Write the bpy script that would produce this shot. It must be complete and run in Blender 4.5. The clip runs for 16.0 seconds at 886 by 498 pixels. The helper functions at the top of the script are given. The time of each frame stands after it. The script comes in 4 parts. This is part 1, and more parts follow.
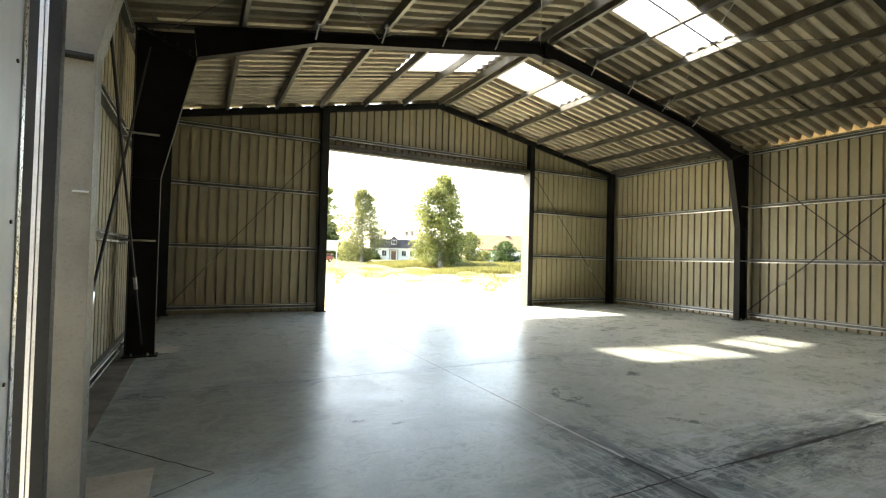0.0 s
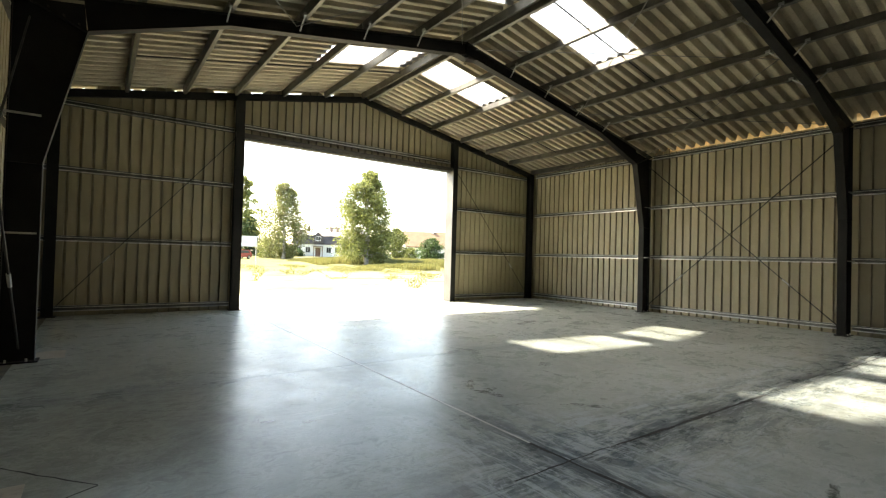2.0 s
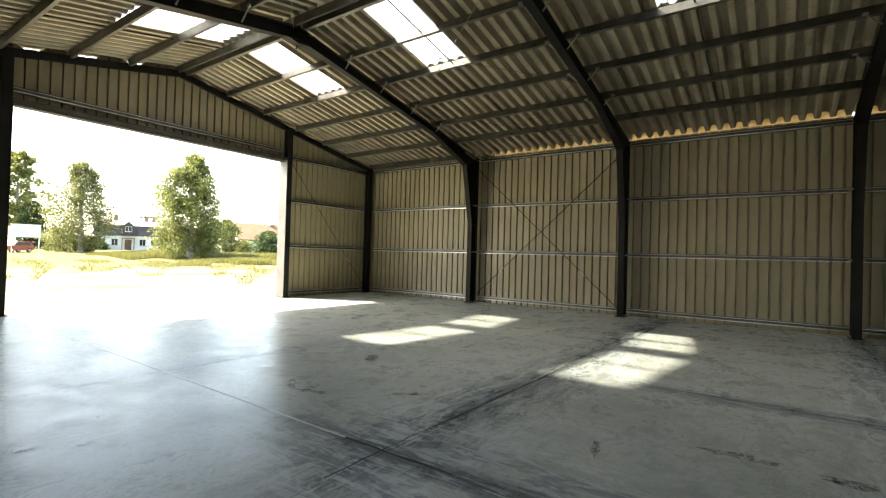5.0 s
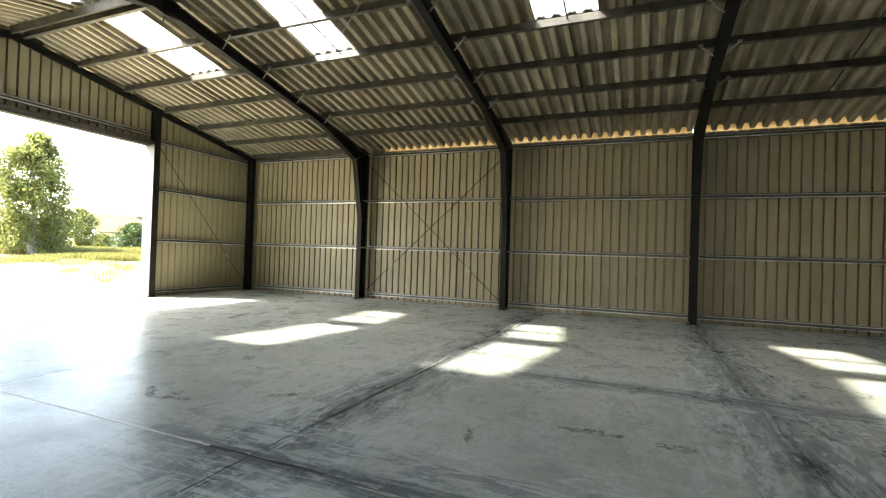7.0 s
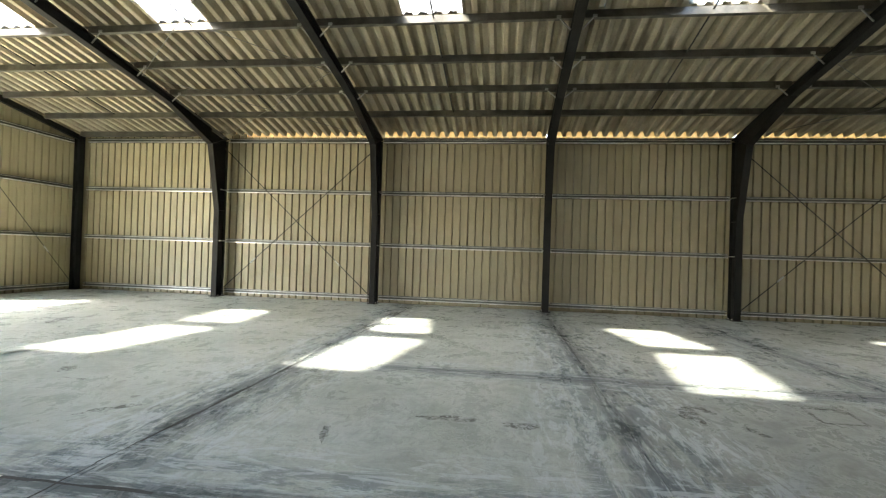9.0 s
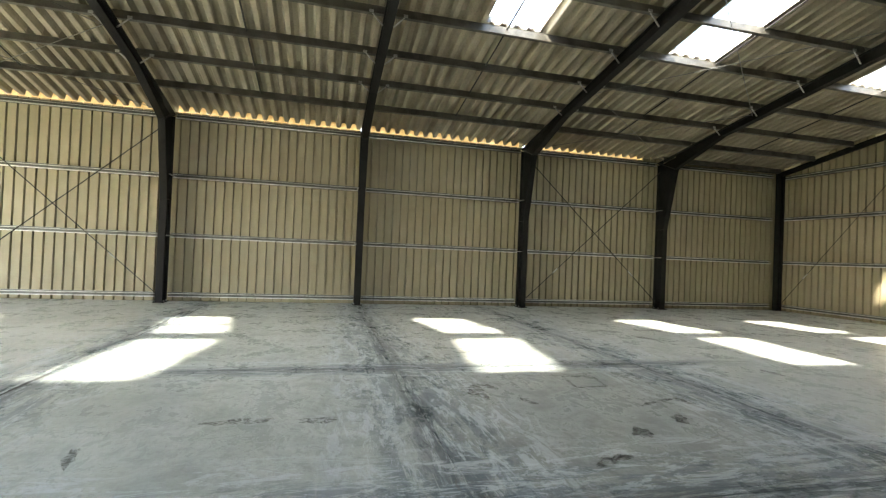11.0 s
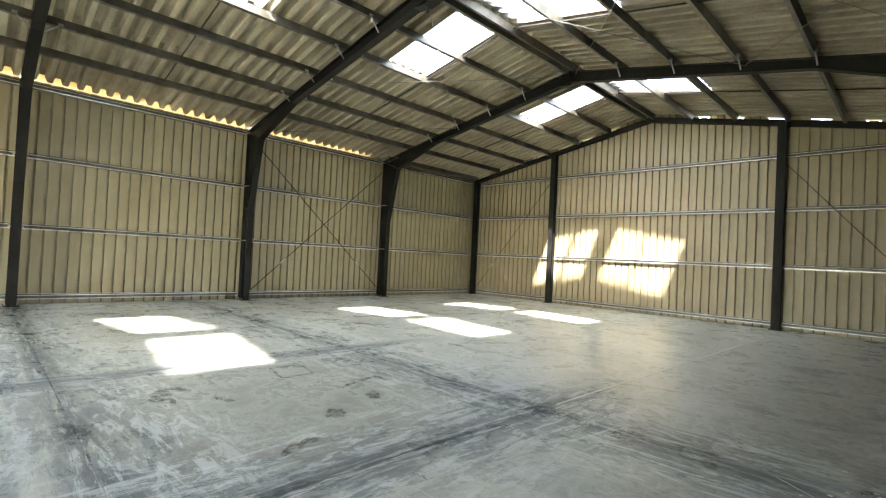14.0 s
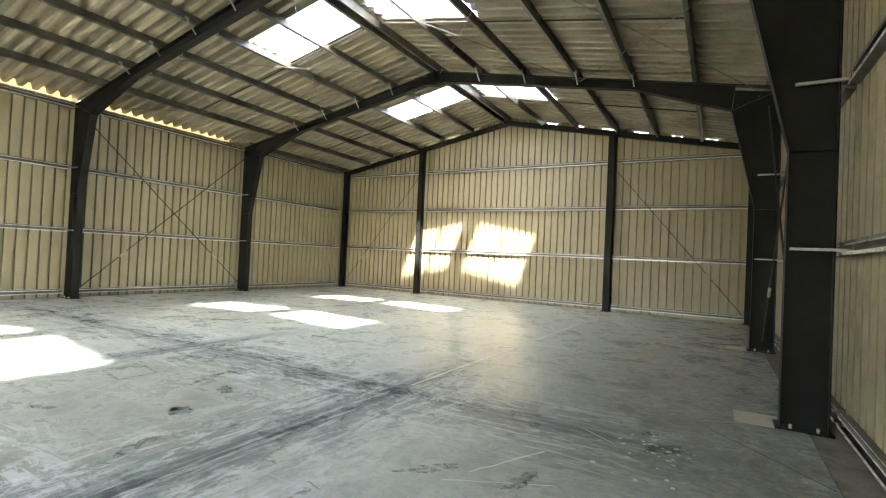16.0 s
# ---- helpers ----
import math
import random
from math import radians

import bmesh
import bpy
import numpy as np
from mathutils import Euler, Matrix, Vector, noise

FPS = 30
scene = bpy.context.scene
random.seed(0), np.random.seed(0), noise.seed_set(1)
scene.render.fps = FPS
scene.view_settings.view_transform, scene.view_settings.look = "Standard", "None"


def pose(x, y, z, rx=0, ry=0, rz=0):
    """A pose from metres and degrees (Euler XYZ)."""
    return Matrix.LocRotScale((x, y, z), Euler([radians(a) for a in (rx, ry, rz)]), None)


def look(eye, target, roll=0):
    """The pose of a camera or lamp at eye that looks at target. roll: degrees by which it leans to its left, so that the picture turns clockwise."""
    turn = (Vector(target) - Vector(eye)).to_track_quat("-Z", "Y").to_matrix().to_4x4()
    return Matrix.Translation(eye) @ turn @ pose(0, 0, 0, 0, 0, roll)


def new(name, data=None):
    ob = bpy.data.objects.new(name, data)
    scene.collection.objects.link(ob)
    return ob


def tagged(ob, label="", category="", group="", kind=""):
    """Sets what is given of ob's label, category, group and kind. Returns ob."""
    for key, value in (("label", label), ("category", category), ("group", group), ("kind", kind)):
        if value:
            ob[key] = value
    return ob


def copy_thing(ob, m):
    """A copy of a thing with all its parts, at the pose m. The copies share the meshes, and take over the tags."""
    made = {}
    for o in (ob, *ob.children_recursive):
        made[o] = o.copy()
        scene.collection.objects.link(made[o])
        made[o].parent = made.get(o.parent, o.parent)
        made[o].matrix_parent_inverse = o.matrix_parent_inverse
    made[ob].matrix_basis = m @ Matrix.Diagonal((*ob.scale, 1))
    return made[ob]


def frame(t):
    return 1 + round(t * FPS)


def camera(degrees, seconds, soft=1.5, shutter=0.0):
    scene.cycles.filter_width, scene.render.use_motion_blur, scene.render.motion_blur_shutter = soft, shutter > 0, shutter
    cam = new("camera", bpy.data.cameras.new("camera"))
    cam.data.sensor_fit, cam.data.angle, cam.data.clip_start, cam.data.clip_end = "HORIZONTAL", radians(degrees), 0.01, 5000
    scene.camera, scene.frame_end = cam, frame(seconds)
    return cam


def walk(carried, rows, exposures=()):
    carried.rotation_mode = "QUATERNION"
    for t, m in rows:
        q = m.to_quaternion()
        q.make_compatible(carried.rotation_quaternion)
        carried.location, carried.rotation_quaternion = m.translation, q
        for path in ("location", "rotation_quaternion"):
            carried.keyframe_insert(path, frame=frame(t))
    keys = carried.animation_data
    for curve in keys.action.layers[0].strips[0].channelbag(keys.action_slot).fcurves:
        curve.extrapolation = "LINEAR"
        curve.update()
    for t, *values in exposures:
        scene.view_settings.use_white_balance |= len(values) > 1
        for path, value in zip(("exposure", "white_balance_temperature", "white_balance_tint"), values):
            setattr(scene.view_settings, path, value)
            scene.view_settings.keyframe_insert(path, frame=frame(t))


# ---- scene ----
cam = camera(86.1, 16.0, 1.2)
PATH = [
    (0, (1.188, 1.643, 1.581), (2.102, 3.421, 1.619), 1.5),
    (0.5, (1.214, 1.623, 1.569), (2.177, 3.376, 1.606), 1.4),
    (1, (1.236, 1.605, 1.565), (2.267, 3.319, 1.6), 1.5),
    (1.5, (1.253, 1.599, 1.56), (2.354, 3.268, 1.595), 1.6),
    (2, (1.287, 1.574, 1.56), (2.462, 3.192, 1.594), 1.6),
    (2.5, (1.306, 1.552, 1.563), (2.559, 3.111, 1.596), 1.7),
    (3, (1.34, 1.517, 1.561), (2.673, 3.007, 1.594), 1.6),
    (3.5, (1.361, 1.501, 1.561), (2.774, 2.917, 1.593), 1.7),
    (4, (1.387, 1.473, 1.57), (2.88, 2.802, 1.6), 1.7),
    (6.5, (1.506, 1.33, 1.567), (3.305, 2.202, 1.593), 1.8),
    (7, (1.511, 1.299, 1.566), (3.359, 2.065, 1.591), 1.9),
    (7.5, (1.538, 1.263, 1.564), (3.424, 1.928, 1.587), 1.9),
    (8, (1.547, 1.228, 1.571), (3.473, 1.765, 1.592), 1.9),
    (10.5, (1.622, 1.049, 1.532), (3.603, 0.776, 1.552), 2.2),
    (11, (1.624, 0.994, 1.524), (3.563, 0.504, 1.548), 2.4),
    (11.5, (1.596, 0.917, 1.517), (3.483, 0.256, 1.542), 2.4),
    (12, (1.578, 0.861, 1.518), (3.398, 0.032, 1.545), 2.6),
    (12.5, (1.558, 0.806, 1.515), (3.302, -0.172, 1.546), 2.6),
    (13, (1.534, 0.744, 1.517), (3.188, -0.38, 1.551), 2.7),
    (13.5, (1.505, 0.699, 1.518), (3.06, -0.557, 1.555), 2.8),
    (14, (1.472, 0.642, 1.513), (2.893, -0.765, 1.55), 2.9),
    (14.5, (1.448, 0.601, 1.505), (2.706, -0.954, 1.543), 2.9),
    (15, (1.411, 0.587, 1.512), (2.503, -1.088, 1.549), 2.9),
    (15.5, (1.326, 0.642, 1.513), (2.345, -1.078, 1.55), 3.0),
    (16, (1.2, 0.698, 1.487), (2.204, -1.031, 1.521), 2.7),
]
EXPOSURES = [(t, e, k, 7) for t, e, k in ((0, 3.37, 7850), (2, 3.13, 7850), (4, 2.97, 7800), (6.5, 3.45, 7600), (8, 4.02, 7450), (10.5, 4.52, 7350),
                                          (11.5, 4.54, 7350), (13, 5.0, 7350), (14.5, 5.27, 7350), (16, 5.43, 7350))]
walk(cam, [(t, look(eye, target, roll)) for t, eye, target, roll in PATH], EXPOSURES)

import functools

# ---- light ----
SUN_WAY = Vector((2.3, -4.5, -6.3))
world = bpy.data.worlds.new("world")
scene.world = world
world.use_nodes = True
wt = world.node_tree
sky = wt.nodes.new("ShaderNodeTexSky")
sky.sky_type = "NISHITA"
sky.sun_disc = False
sky.sun_elevation = radians(51.3)
sky.sun_rotation = math.atan2(-SUN_WAY.x, -SUN_WAY.y)
sky.dust_density = 2.0
wt.links.new(sky.outputs[0], wt.nodes["Background"].inputs[0])
wt.nodes["Background"].inputs[1].default_value = 0.15
lamp = bpy.data.lights.new("sun", "SUN")
lamp.energy, lamp.angle, lamp.color = 5.0, radians(2.2), (1.0, 0.955, 0.885)
sun = new("sun", lamp)
sun.matrix_world = look(-SUN_WAY * 8, (0, 0, 0))


# ---- mesh helpers ----
class Build:
    """Collects vertices and faces of one mesh."""

    def __init__(self):
        self.v, self.f = [], []

    def add(self, verts, faces):
        n = len(self.v)
        self.v += [tuple(p) for p in verts]
        self.f += [tuple(n + i for i in q) for q in faces]
        return self

    def box(self, x0, x1, y0, y1, z0, z1):
        return self.add([(x, y, z) for z in (z0, z1) for x, y in ((x0, y0), (x1, y0), (x1, y1), (x0, y1))],
                        [(3, 2, 1, 0), (4, 5, 6, 7), (0, 1, 5, 4), (1, 2, 6, 5), (2, 3, 7, 6), (3, 0, 4, 7)])

    def prism(self, pts, to3, a, b):
        """A flat outline pts, mapped by to3(p, q, depth), drawn out from depth a to b."""
        n = len(pts)
        self.add([to3(p, q, a) for p, q in pts] + [to3(p, q, b) for p, q in pts],
                 [tuple(range(n))[::-1], tuple(range(n, 2 * n))] + [(i, (i + 1) % n, n + (i + 1) % n, n + i) for i in range(n)])
        return self

    def xz(self, pts, y0, y1):
        return self.prism(pts, lambda p, q, d: (p, d, q), y1, y0)

    def strip(self, p, q, thick, y0, y1, side=1):
        """A plate along p-q in x and z, with its thickness to one side."""
        w = Vector((q[0] - p[0], q[1] - p[1])).normalized()
        n = Vector((-w.y, w.x)) * thick * side
        return self.xz([p, q, (q[0] + n.x, q[1] + n.y), (p[0] + n.x, p[1] + n.y)], y0, y1)

    def tube(self, p, q, r0, r1=None, n=8):
        p, q, r1 = Vector(p), Vector(q), r0 if r1 is None else r1
        w = (q - p).normalized()
        a = w.orthogonal().normalized()
        b = w.cross(a)
        ring = [(math.cos(2 * math.pi * i / n), math.sin(2 * math.pi * i / n)) for i in range(n)]
        self.add([p + (a * c + b * s) * r0 for c, s in ring] + [q + (a * c + b * s) * r1 for c, s in ring],
                 [tuple(range(n))[::-1], tuple(range(n, 2 * n))] + [(i, (i + 1) % n, n + (i + 1) % n, n + i) for i in range(n)])
        return self

    def mesh(self, name, material, smooth=False):
        me = bpy.data.meshes.new(name)
        me.from_pydata(self.v, [], self.f)
        me.materials.append(material)
        if smooth:
            me.polygons.foreach_set("use_smooth", [True] * len(me.polygons))
        bm = bmesh.new()
        bm.from_mesh(me)
        bmesh.ops.recalc_face_normals(bm, faces=bm.faces)
        bm.to_mesh(me)
        bm.free()
        return me


def part(name, made, material, parent=None, label="", smooth=False):
    """Links a Build, or a mesh already made, as one object under a parent."""
    ob = new(name, made if isinstance(made, bpy.types.Mesh) else made.mesh(name, material, smooth))
    ob.parent = parent
    return tagged(ob, label)


def holder(name, at=(0, 0, 0), label="", category="", group="", kind=""):
    ob = new(name)
    ob.location = at
    ob.empty_display_size = 0.3
    return tagged(ob, label, category, group, kind)


# ---- materials ----
class Nodes:
    """A short hand for node trees."""

    def __init__(self, name):
        self.m = bpy.data.materials.new(name)
        self.m.use_nodes = True
        self.t = self.m.node_tree
        self.bsdf = self.t.nodes["Principled BSDF"]
        self.out = self.t.nodes["Material Output"]
        self.geo = self.t.nodes.new("ShaderNodeNewGeometry").outputs["Position"]

    def put(self, node, socket, value):
        s = node.inputs[socket]
        if isinstance(value, bpy.types.NodeSocket):
            self.t.links.new(value, s)
        else:
            s.default_value = value

    def noise(self, scale, detail=4.0, rough=0.55, at=None, stretch=None, distort=0.0):
        v = at or self.geo
        if stretch:
            n = self.t.nodes.new("ShaderNodeVectorMath")
            n.operation = "MULTIPLY"
            self.put(n, 0, v), self.put(n, 1, stretch)
            v = n.outputs[0]
        n = self.t.nodes.new("ShaderNodeTexNoise")
        self.put(n, "Vector", v), self.put(n, "Scale", scale), self.put(n, "Detail", detail)
        self.put(n, "Roughness", rough), self.put(n, "Distortion", distort)
        return n.outputs["Fac"]

    def math(self, op, a, b=0.0, clamp=False):
        n = self.t.nodes.new("ShaderNodeMath")
        n.operation, n.use_clamp = op, clamp
        self.put(n, 0, a), self.put(n, 1, b)
        return n.outputs[0]

    def span(self, v, a, b, lo=0.0, hi=1.0):
        n = self.t.nodes.new("ShaderNodeMapRange")
        n.interpolation_type = "SMOOTHSTEP"
        for k, x in enumerate((v, a, b, lo, hi)):
            self.put(n, k, x)
        return n.outputs[0]

    def mix(self, fac, a, b):
        n = self.t.nodes.new("ShaderNodeMix")
        n.data_type = "RGBA"
        self.put(n, 0, fac)
        for s, v in ((6, a), (7, b)):
            self.put(n, s, v if isinstance(v, bpy.types.NodeSocket) else (*v, 1))
        return n.outputs[2]

    def axes(self):
        n = self.t.nodes.new("ShaderNodeSeparateXYZ")
        self.put(n, 0, self.geo)
        return n.outputs

    def rand(self):
        return self.t.nodes.new("ShaderNodeObjectInfo").outputs["Random"]

    def bump(self, h, strength, dist=0.01):
        n = self.t.nodes.new("ShaderNodeBump")
        self.put(n, "Height", h), self.put(n, "Strength", strength), self.put(n, "Distance", dist)
        self.put(self.bsdf, "Normal", n.outputs[0])

    def set(self, color=None, rough=None, metal=None, spec=None):
        if color is not None:
            self.put(self.bsdf, "Base Color", color if isinstance(color, bpy.types.NodeSocket) else (*color, 1))
        for k, v in (("Roughness", rough), ("Metallic", metal), ("Specular IOR Level", spec)):
            if v is not None:
                self.put(self.bsdf, k, v)
        return self.m


def coated(name, light, dark, rough, metal=0.0, grain=40.0, blot=1.3, bump=0.15, vary=0.12, stretch=(1, 1, 1)):
    """A surface between two tones: broad stains, fine grain, a little variation from piece to piece."""
    n = Nodes(name)
    big = n.span(n.noise(blot, 5, 0.6, stretch=stretch), 0.38, 0.66)
    col = n.mix(big, light, dark)
    fine = n.noise(grain, 3, 0.6)
    col = n.mix(n.math("MULTIPLY", n.span(fine, 0.5, 0.75), 0.35), col, [c * 0.6 for c in dark])
    col = n.mix(n.math("MULTIPLY", n.rand(), vary), col, [c * 0.5 for c in light])
    n.bump(fine, bump, 0.004)
    return n.set(col, n.span(fine, 0.3, 0.7, rough - 0.07, rough + 0.08), metal)


def cladding(name, light, dark):
    """Painted steel sheet: faint vertical streaks of dirt, scuffs near the ground, slight gloss."""
    n = Nodes(name)
    streak = n.span(n.noise(1.0, 5, 0.65, stretch=(9, 9, 0.35)), 0.45, 0.75)
    dust = n.span(n.noise(0.7, 4, 0.6), 0.4, 0.7)
    col = n.mix(n.math("MULTIPLY", streak, 0.35), light, dark)
    col = n.mix(n.math("MULTIPLY", dust, 0.3), col, dark)
    col = n.mix(n.math("MULTIPLY", n.rand(), 0.14), col, [c * 0.7 for c in light])
    n.bump(n.noise(30, 2), 0.06, 0.004)
    return n.set(col, n.span(n.noise(6, 3), 0.3, 0.7, 0.38, 0.55))


SHEET = cladding("ivory_cladding", (0.325, 0.283, 0.185), (0.215, 0.18, 0.112))
PANEL = cladding("door_panel_white", (0.68, 0.71, 0.76), (0.55, 0.56, 0.58))
STEEL = coated("dark_steel_paint", (0.0125, 0.0125, 0.012), (0.007, 0.007, 0.0068), 0.55, 0.0, 60, 2.0)
STEEL.node_tree.nodes["Principled BSDF"].inputs["Specular IOR Level"].default_value = 0.18
GALV = coated("galvanised_steel", (0.56, 0.56, 0.54), (0.44, 0.44, 0.42), 0.34, 0.85, 90, 5.0, 0.1)
# One galvanised section: web darkened for recess shade, lips lightened for glint.
GIRT = coated("shaded_girt_steel", (0.14, 0.14, 0.133), (0.09, 0.09, 0.086), 0.45, 0.5, 90, 4.0, 0.1)
LIP = coated("glint_zinc_edge", (0.85, 0.85, 0.82), (0.66, 0.66, 0.64), 0.3, 0.6, 60, 1.2, 0.05)
PURLIN = coated("dull_galvanised", (0.12, 0.115, 0.1), (0.075, 0.072, 0.062), 0.42, 0.55, 90, 3.0, 0.1)
ALU = coated("aluminium", (0.6, 0.6, 0.59), (0.46, 0.46, 0.46), 0.3, 0.9, 90, 3.0, 0.05)
BRIGHT_ROD = coated("bright_rod", (0.17, 0.17, 0.16), (0.1, 0.1, 0.095), 0.4, 0.7)
ROD = coated("rod_steel", (0.022, 0.021, 0.019), (0.012, 0.011, 0.01), 0.6, 0.1)
WHITE_STEEL = coated("light_grey_paint", (0.6, 0.6, 0.58), (0.45, 0.45, 0.43), 0.45)
BRACE = coated("brace_zinc", (0.4, 0.4, 0.385), (0.28, 0.28, 0.27), 0.4, 0.6)
FIBRE = coated("fibre_cement", (0.34, 0.3, 0.222), (0.225, 0.198, 0.145), 0.85, 0, 25, 0.9, 0.4, 0.2)
# Steel paint lightened for the daylight on one column by the side door.
LIT_COLUMN = coated("daylit_column_steel", (0.11, 0.099, 0.078), (0.08, 0.071, 0.055), 0.5, 0.0, 60, 2.0)
STRIP = coated("dirty_edge_concrete", (0.2, 0.18, 0.145), (0.1, 0.09, 0.07), 0.85, 0, 30, 2.5, 0.5)
CONCRETE_RAW = coated("raw_concrete", (0.56, 0.53, 0.46), (0.44, 0.41, 0.35), 0.8, 0, 30, 2.0, 0.4)
FILLER = coated("joint_filler", (0.06, 0.06, 0.06), (0.03, 0.03, 0.03), 0.8)
CHALK = coated("pale_joint_filler", (0.68, 0.68, 0.65), (0.47, 0.47, 0.45), 0.4, 0, 30, 1.6)


def clear_sheet():
    n = Nodes("clear_rooflight")
    clear = n.t.nodes.new("ShaderNodeBsdfTransparent")
    clear.inputs[0].default_value = (0.58, 0.585, 0.59, 1)
    milk = n.t.nodes.new("ShaderNodeBsdfTranslucent")
    milk.inputs[0].default_value = (0.36, 0.37, 0.385, 1)
    gloss = n.t.nodes.new("ShaderNodeBsdfGlossy")
    gloss.inputs["Roughness"].default_value = 0.2
    a, b = n.t.nodes.new("ShaderNodeMixShader"), n.t.nodes.new("ShaderNodeMixShader")
    n.put(a, 0, n.span(n.noise(3, 4), 0.35, 0.75, 0.42, 0.58))
    n.put(a, 1, clear.outputs[0]), n.put(a, 2, milk.outputs[0])
    n.put(b, 0, 0.05), n.put(b, 1, a.outputs[0]), n.put(b, 2, gloss.outputs[0])
    n.t.links.new(b.outputs[0], n.out.inputs[0])
    return n.m


CLEAR = clear_sheet()


def foam():
    n = Nodes("yellow_foam")
    col = n.mix(n.span(n.noise(8, 4), 0.35, 0.7), (0.68, 0.5, 0.29), (0.52, 0.35, 0.18))
    tr = n.t.nodes.new("ShaderNodeBsdfTranslucent")
    n.put(tr, 0, col)
    n.set(col, 0.9)
    mx = n.t.nodes.new("ShaderNodeMixShader")
    n.put(mx, 0, 0.68), n.put(mx, 1, n.bsdf.outputs[0]), n.put(mx, 2, tr.outputs[0])
    n.t.links.new(mx.outputs[0], n.out.inputs[0])
    return n.m


FOAM = foam()


def floor_material():
    """Power-floated concrete: clouded beige-grey, blue-grey tyre dirt and pale smears along the joints, scuffs."""
    n = Nodes("floated_concrete")
    x, y, z = n.axes()
    mul = lambda *a: functools.reduce(lambda p, q: n.math("MULTIPLY", p, q), a)
    cloud = n.noise(0.45, 8, 0.62, distort=0.7)
    col = n.mix(n.span(cloud, 0.36, 0.62), (0.395, 0.435, 0.4), (0.51, 0.555, 0.52))
    mottle = n.noise(1.7, 9, 0.68, distort=0.5)
    col = n.mix(mul(n.span(mottle, 0.46, 0.64), 0.42), col, (0.215, 0.24, 0.222))
    col = n.mix(mul(n.span(n.noise(1.1, 9, 0.7, distort=0.6), 0.52, 0.66), 0.5), col, (0.52, 0.55, 0.53))
    # trowel and tyre patches a hand or two wide
    dab = n.noise(6.5, 10, 0.75, stretch=(1, 1.5, 1), distort=0.9)
    worn = n.span(n.noise(0.6, 5, 0.6, distort=0.6), 0.42, 0.62, 0.35, 1.0)
    col = n.mix(mul(n.span(dab, 0.515, 0.57), worn, 0.38), col, (0.18, 0.2, 0.188))
    col = n.mix(mul(n.span(dab, 0.455, 0.40), worn, 0.36), col, (0.52, 0.55, 0.52))
    # one slab has been worked on and is greyer than its neighbours; the aisle by the west columns is grimy in the
    # north, with shade painted into the colour in the south
    soft = n.math("MULTIPLY", n.math("SUBTRACT", n.noise(0.8, 6, 0.65), 0.5), 1.6)
    inside = mul(n.span(n.math("ADD", n.math("ABSOLUTE", n.math("SUBTRACT", x, 6.1)), soft), 2.1, 1.5), n.span(n.math("ADD", n.math("ABSOLUTE", n.math("SUBTRACT", y, -1.85)), soft), 2.0, 1.5))
    col = n.mix(mul(inside, n.span(mottle, 0.3, 0.6, 0.5, 1.0), 0.5), col, (0.135, 0.142, 0.125))
    aisle = mul(n.span(n.math("ADD", x, soft), 4.2, 1.4), n.math("ADD", n.span(y, -1.5, -3.5), n.span(y, 4.6, 6.0, 0.0, 0.55)), n.span(dab, 0.38, 0.6, 0.45, 1.0))
    col = n.mix(mul(aisle, 0.85), col, (0.1, 0.1, 0.083))
    wobble = n.math("MULTIPLY", n.math("SUBTRACT", n.noise(1.3, 8, 0.7), 0.5), 0.55)

    def smear(stretch):
        blot = tuple(k ** 0.62 for k in stretch)
        return n.noise(3.4, 10, 0.76, stretch=blot, distort=0.5), n.noise(4.6, 10, 0.78, stretch=blot, distort=0.7), n.noise(6.3, 10, 0.75, stretch=stretch, distort=0.25)

    along_x, along_y = smear((0.22, 2.1, 1)), smear((2.1, 0.22, 1))

    def band(axis, at, wide, pair):
        off = n.math("ABSOLUTE", n.math("SUBTRACT", axis, at))
        loose = n.math("ADD", off, wobble)
        core = mul(n.span(n.math("ADD", off, n.math("MULTIPLY", wobble, 0.35)), 0.02, 0.3, 1.0, 0.0), n.span(pair[2], 0.42, 0.52))
        dark = mul(n.span(loose, wide * 0.55, wide, 1.0, 0.0), n.span(pair[0], 0.455, 0.53, 0.1, 1.0))
        pale = mul(n.span(loose, wide * 0.9, wide * 1.7, 1.0, 0.0), n.span(pair[1], 0.5, 0.44))
        thread = mul(n.span(loose, 0.0, wide * 1.4, 1.0, 0.0), n.span(pair[2], 0.37, 0.33))
        return core, dark, pale, thread

    east = n.span(x, 2.2, 4.4)
    for axis, at, wide, pair, gate in (
            (y, 0.0, 0.72, along_x, east), (y, -3.63, 0.72, along_x, n.span(x, 0.8, 2.4)),
            (y, 3.93, 0.65, along_x, east), (n.math("SUBTRACT", x, n.math("MULTIPLY", y, 0.013)), 4.25, 0.72, along_y, n.span(n.math("ABSOLUTE", y), 6.2, 4.0)),
            (x, 7.86, 0.35, along_y, n.span(n.math("ABSOLUTE", n.math("SUBTRACT", y, -1.0)), 5.5, 2.5)),
            (y, 7.75, 0.3, along_x, n.span(x, 11.0, 5.0, 0.0, 0.4))):
        core, dark, pale, thread = band(axis, at, wide, pair)
        col = n.mix(mul(dark, gate, 0.6), col, (0.1, 0.142, 0.168))
        col = n.mix(mul(pale, gate, 0.66), col, (0.57, 0.63, 0.65))
        col = n.mix(mul(core, gate, 0.85), col, (0.06, 0.08, 0.092))
        col = n.mix(mul(thread, gate, 0.9), col, (0.68, 0.69, 0.67))
    col = n.mix(n.math("MULTIPLY", n.rand(), 0.2), col, (0.17, 0.17, 0.145))
    fine = n.noise(34, 5, 0.72)
    col = n.mix(mul(n.span(fine, 0.5, 0.8), 0.4), col, (0.18, 0.178, 0.155))
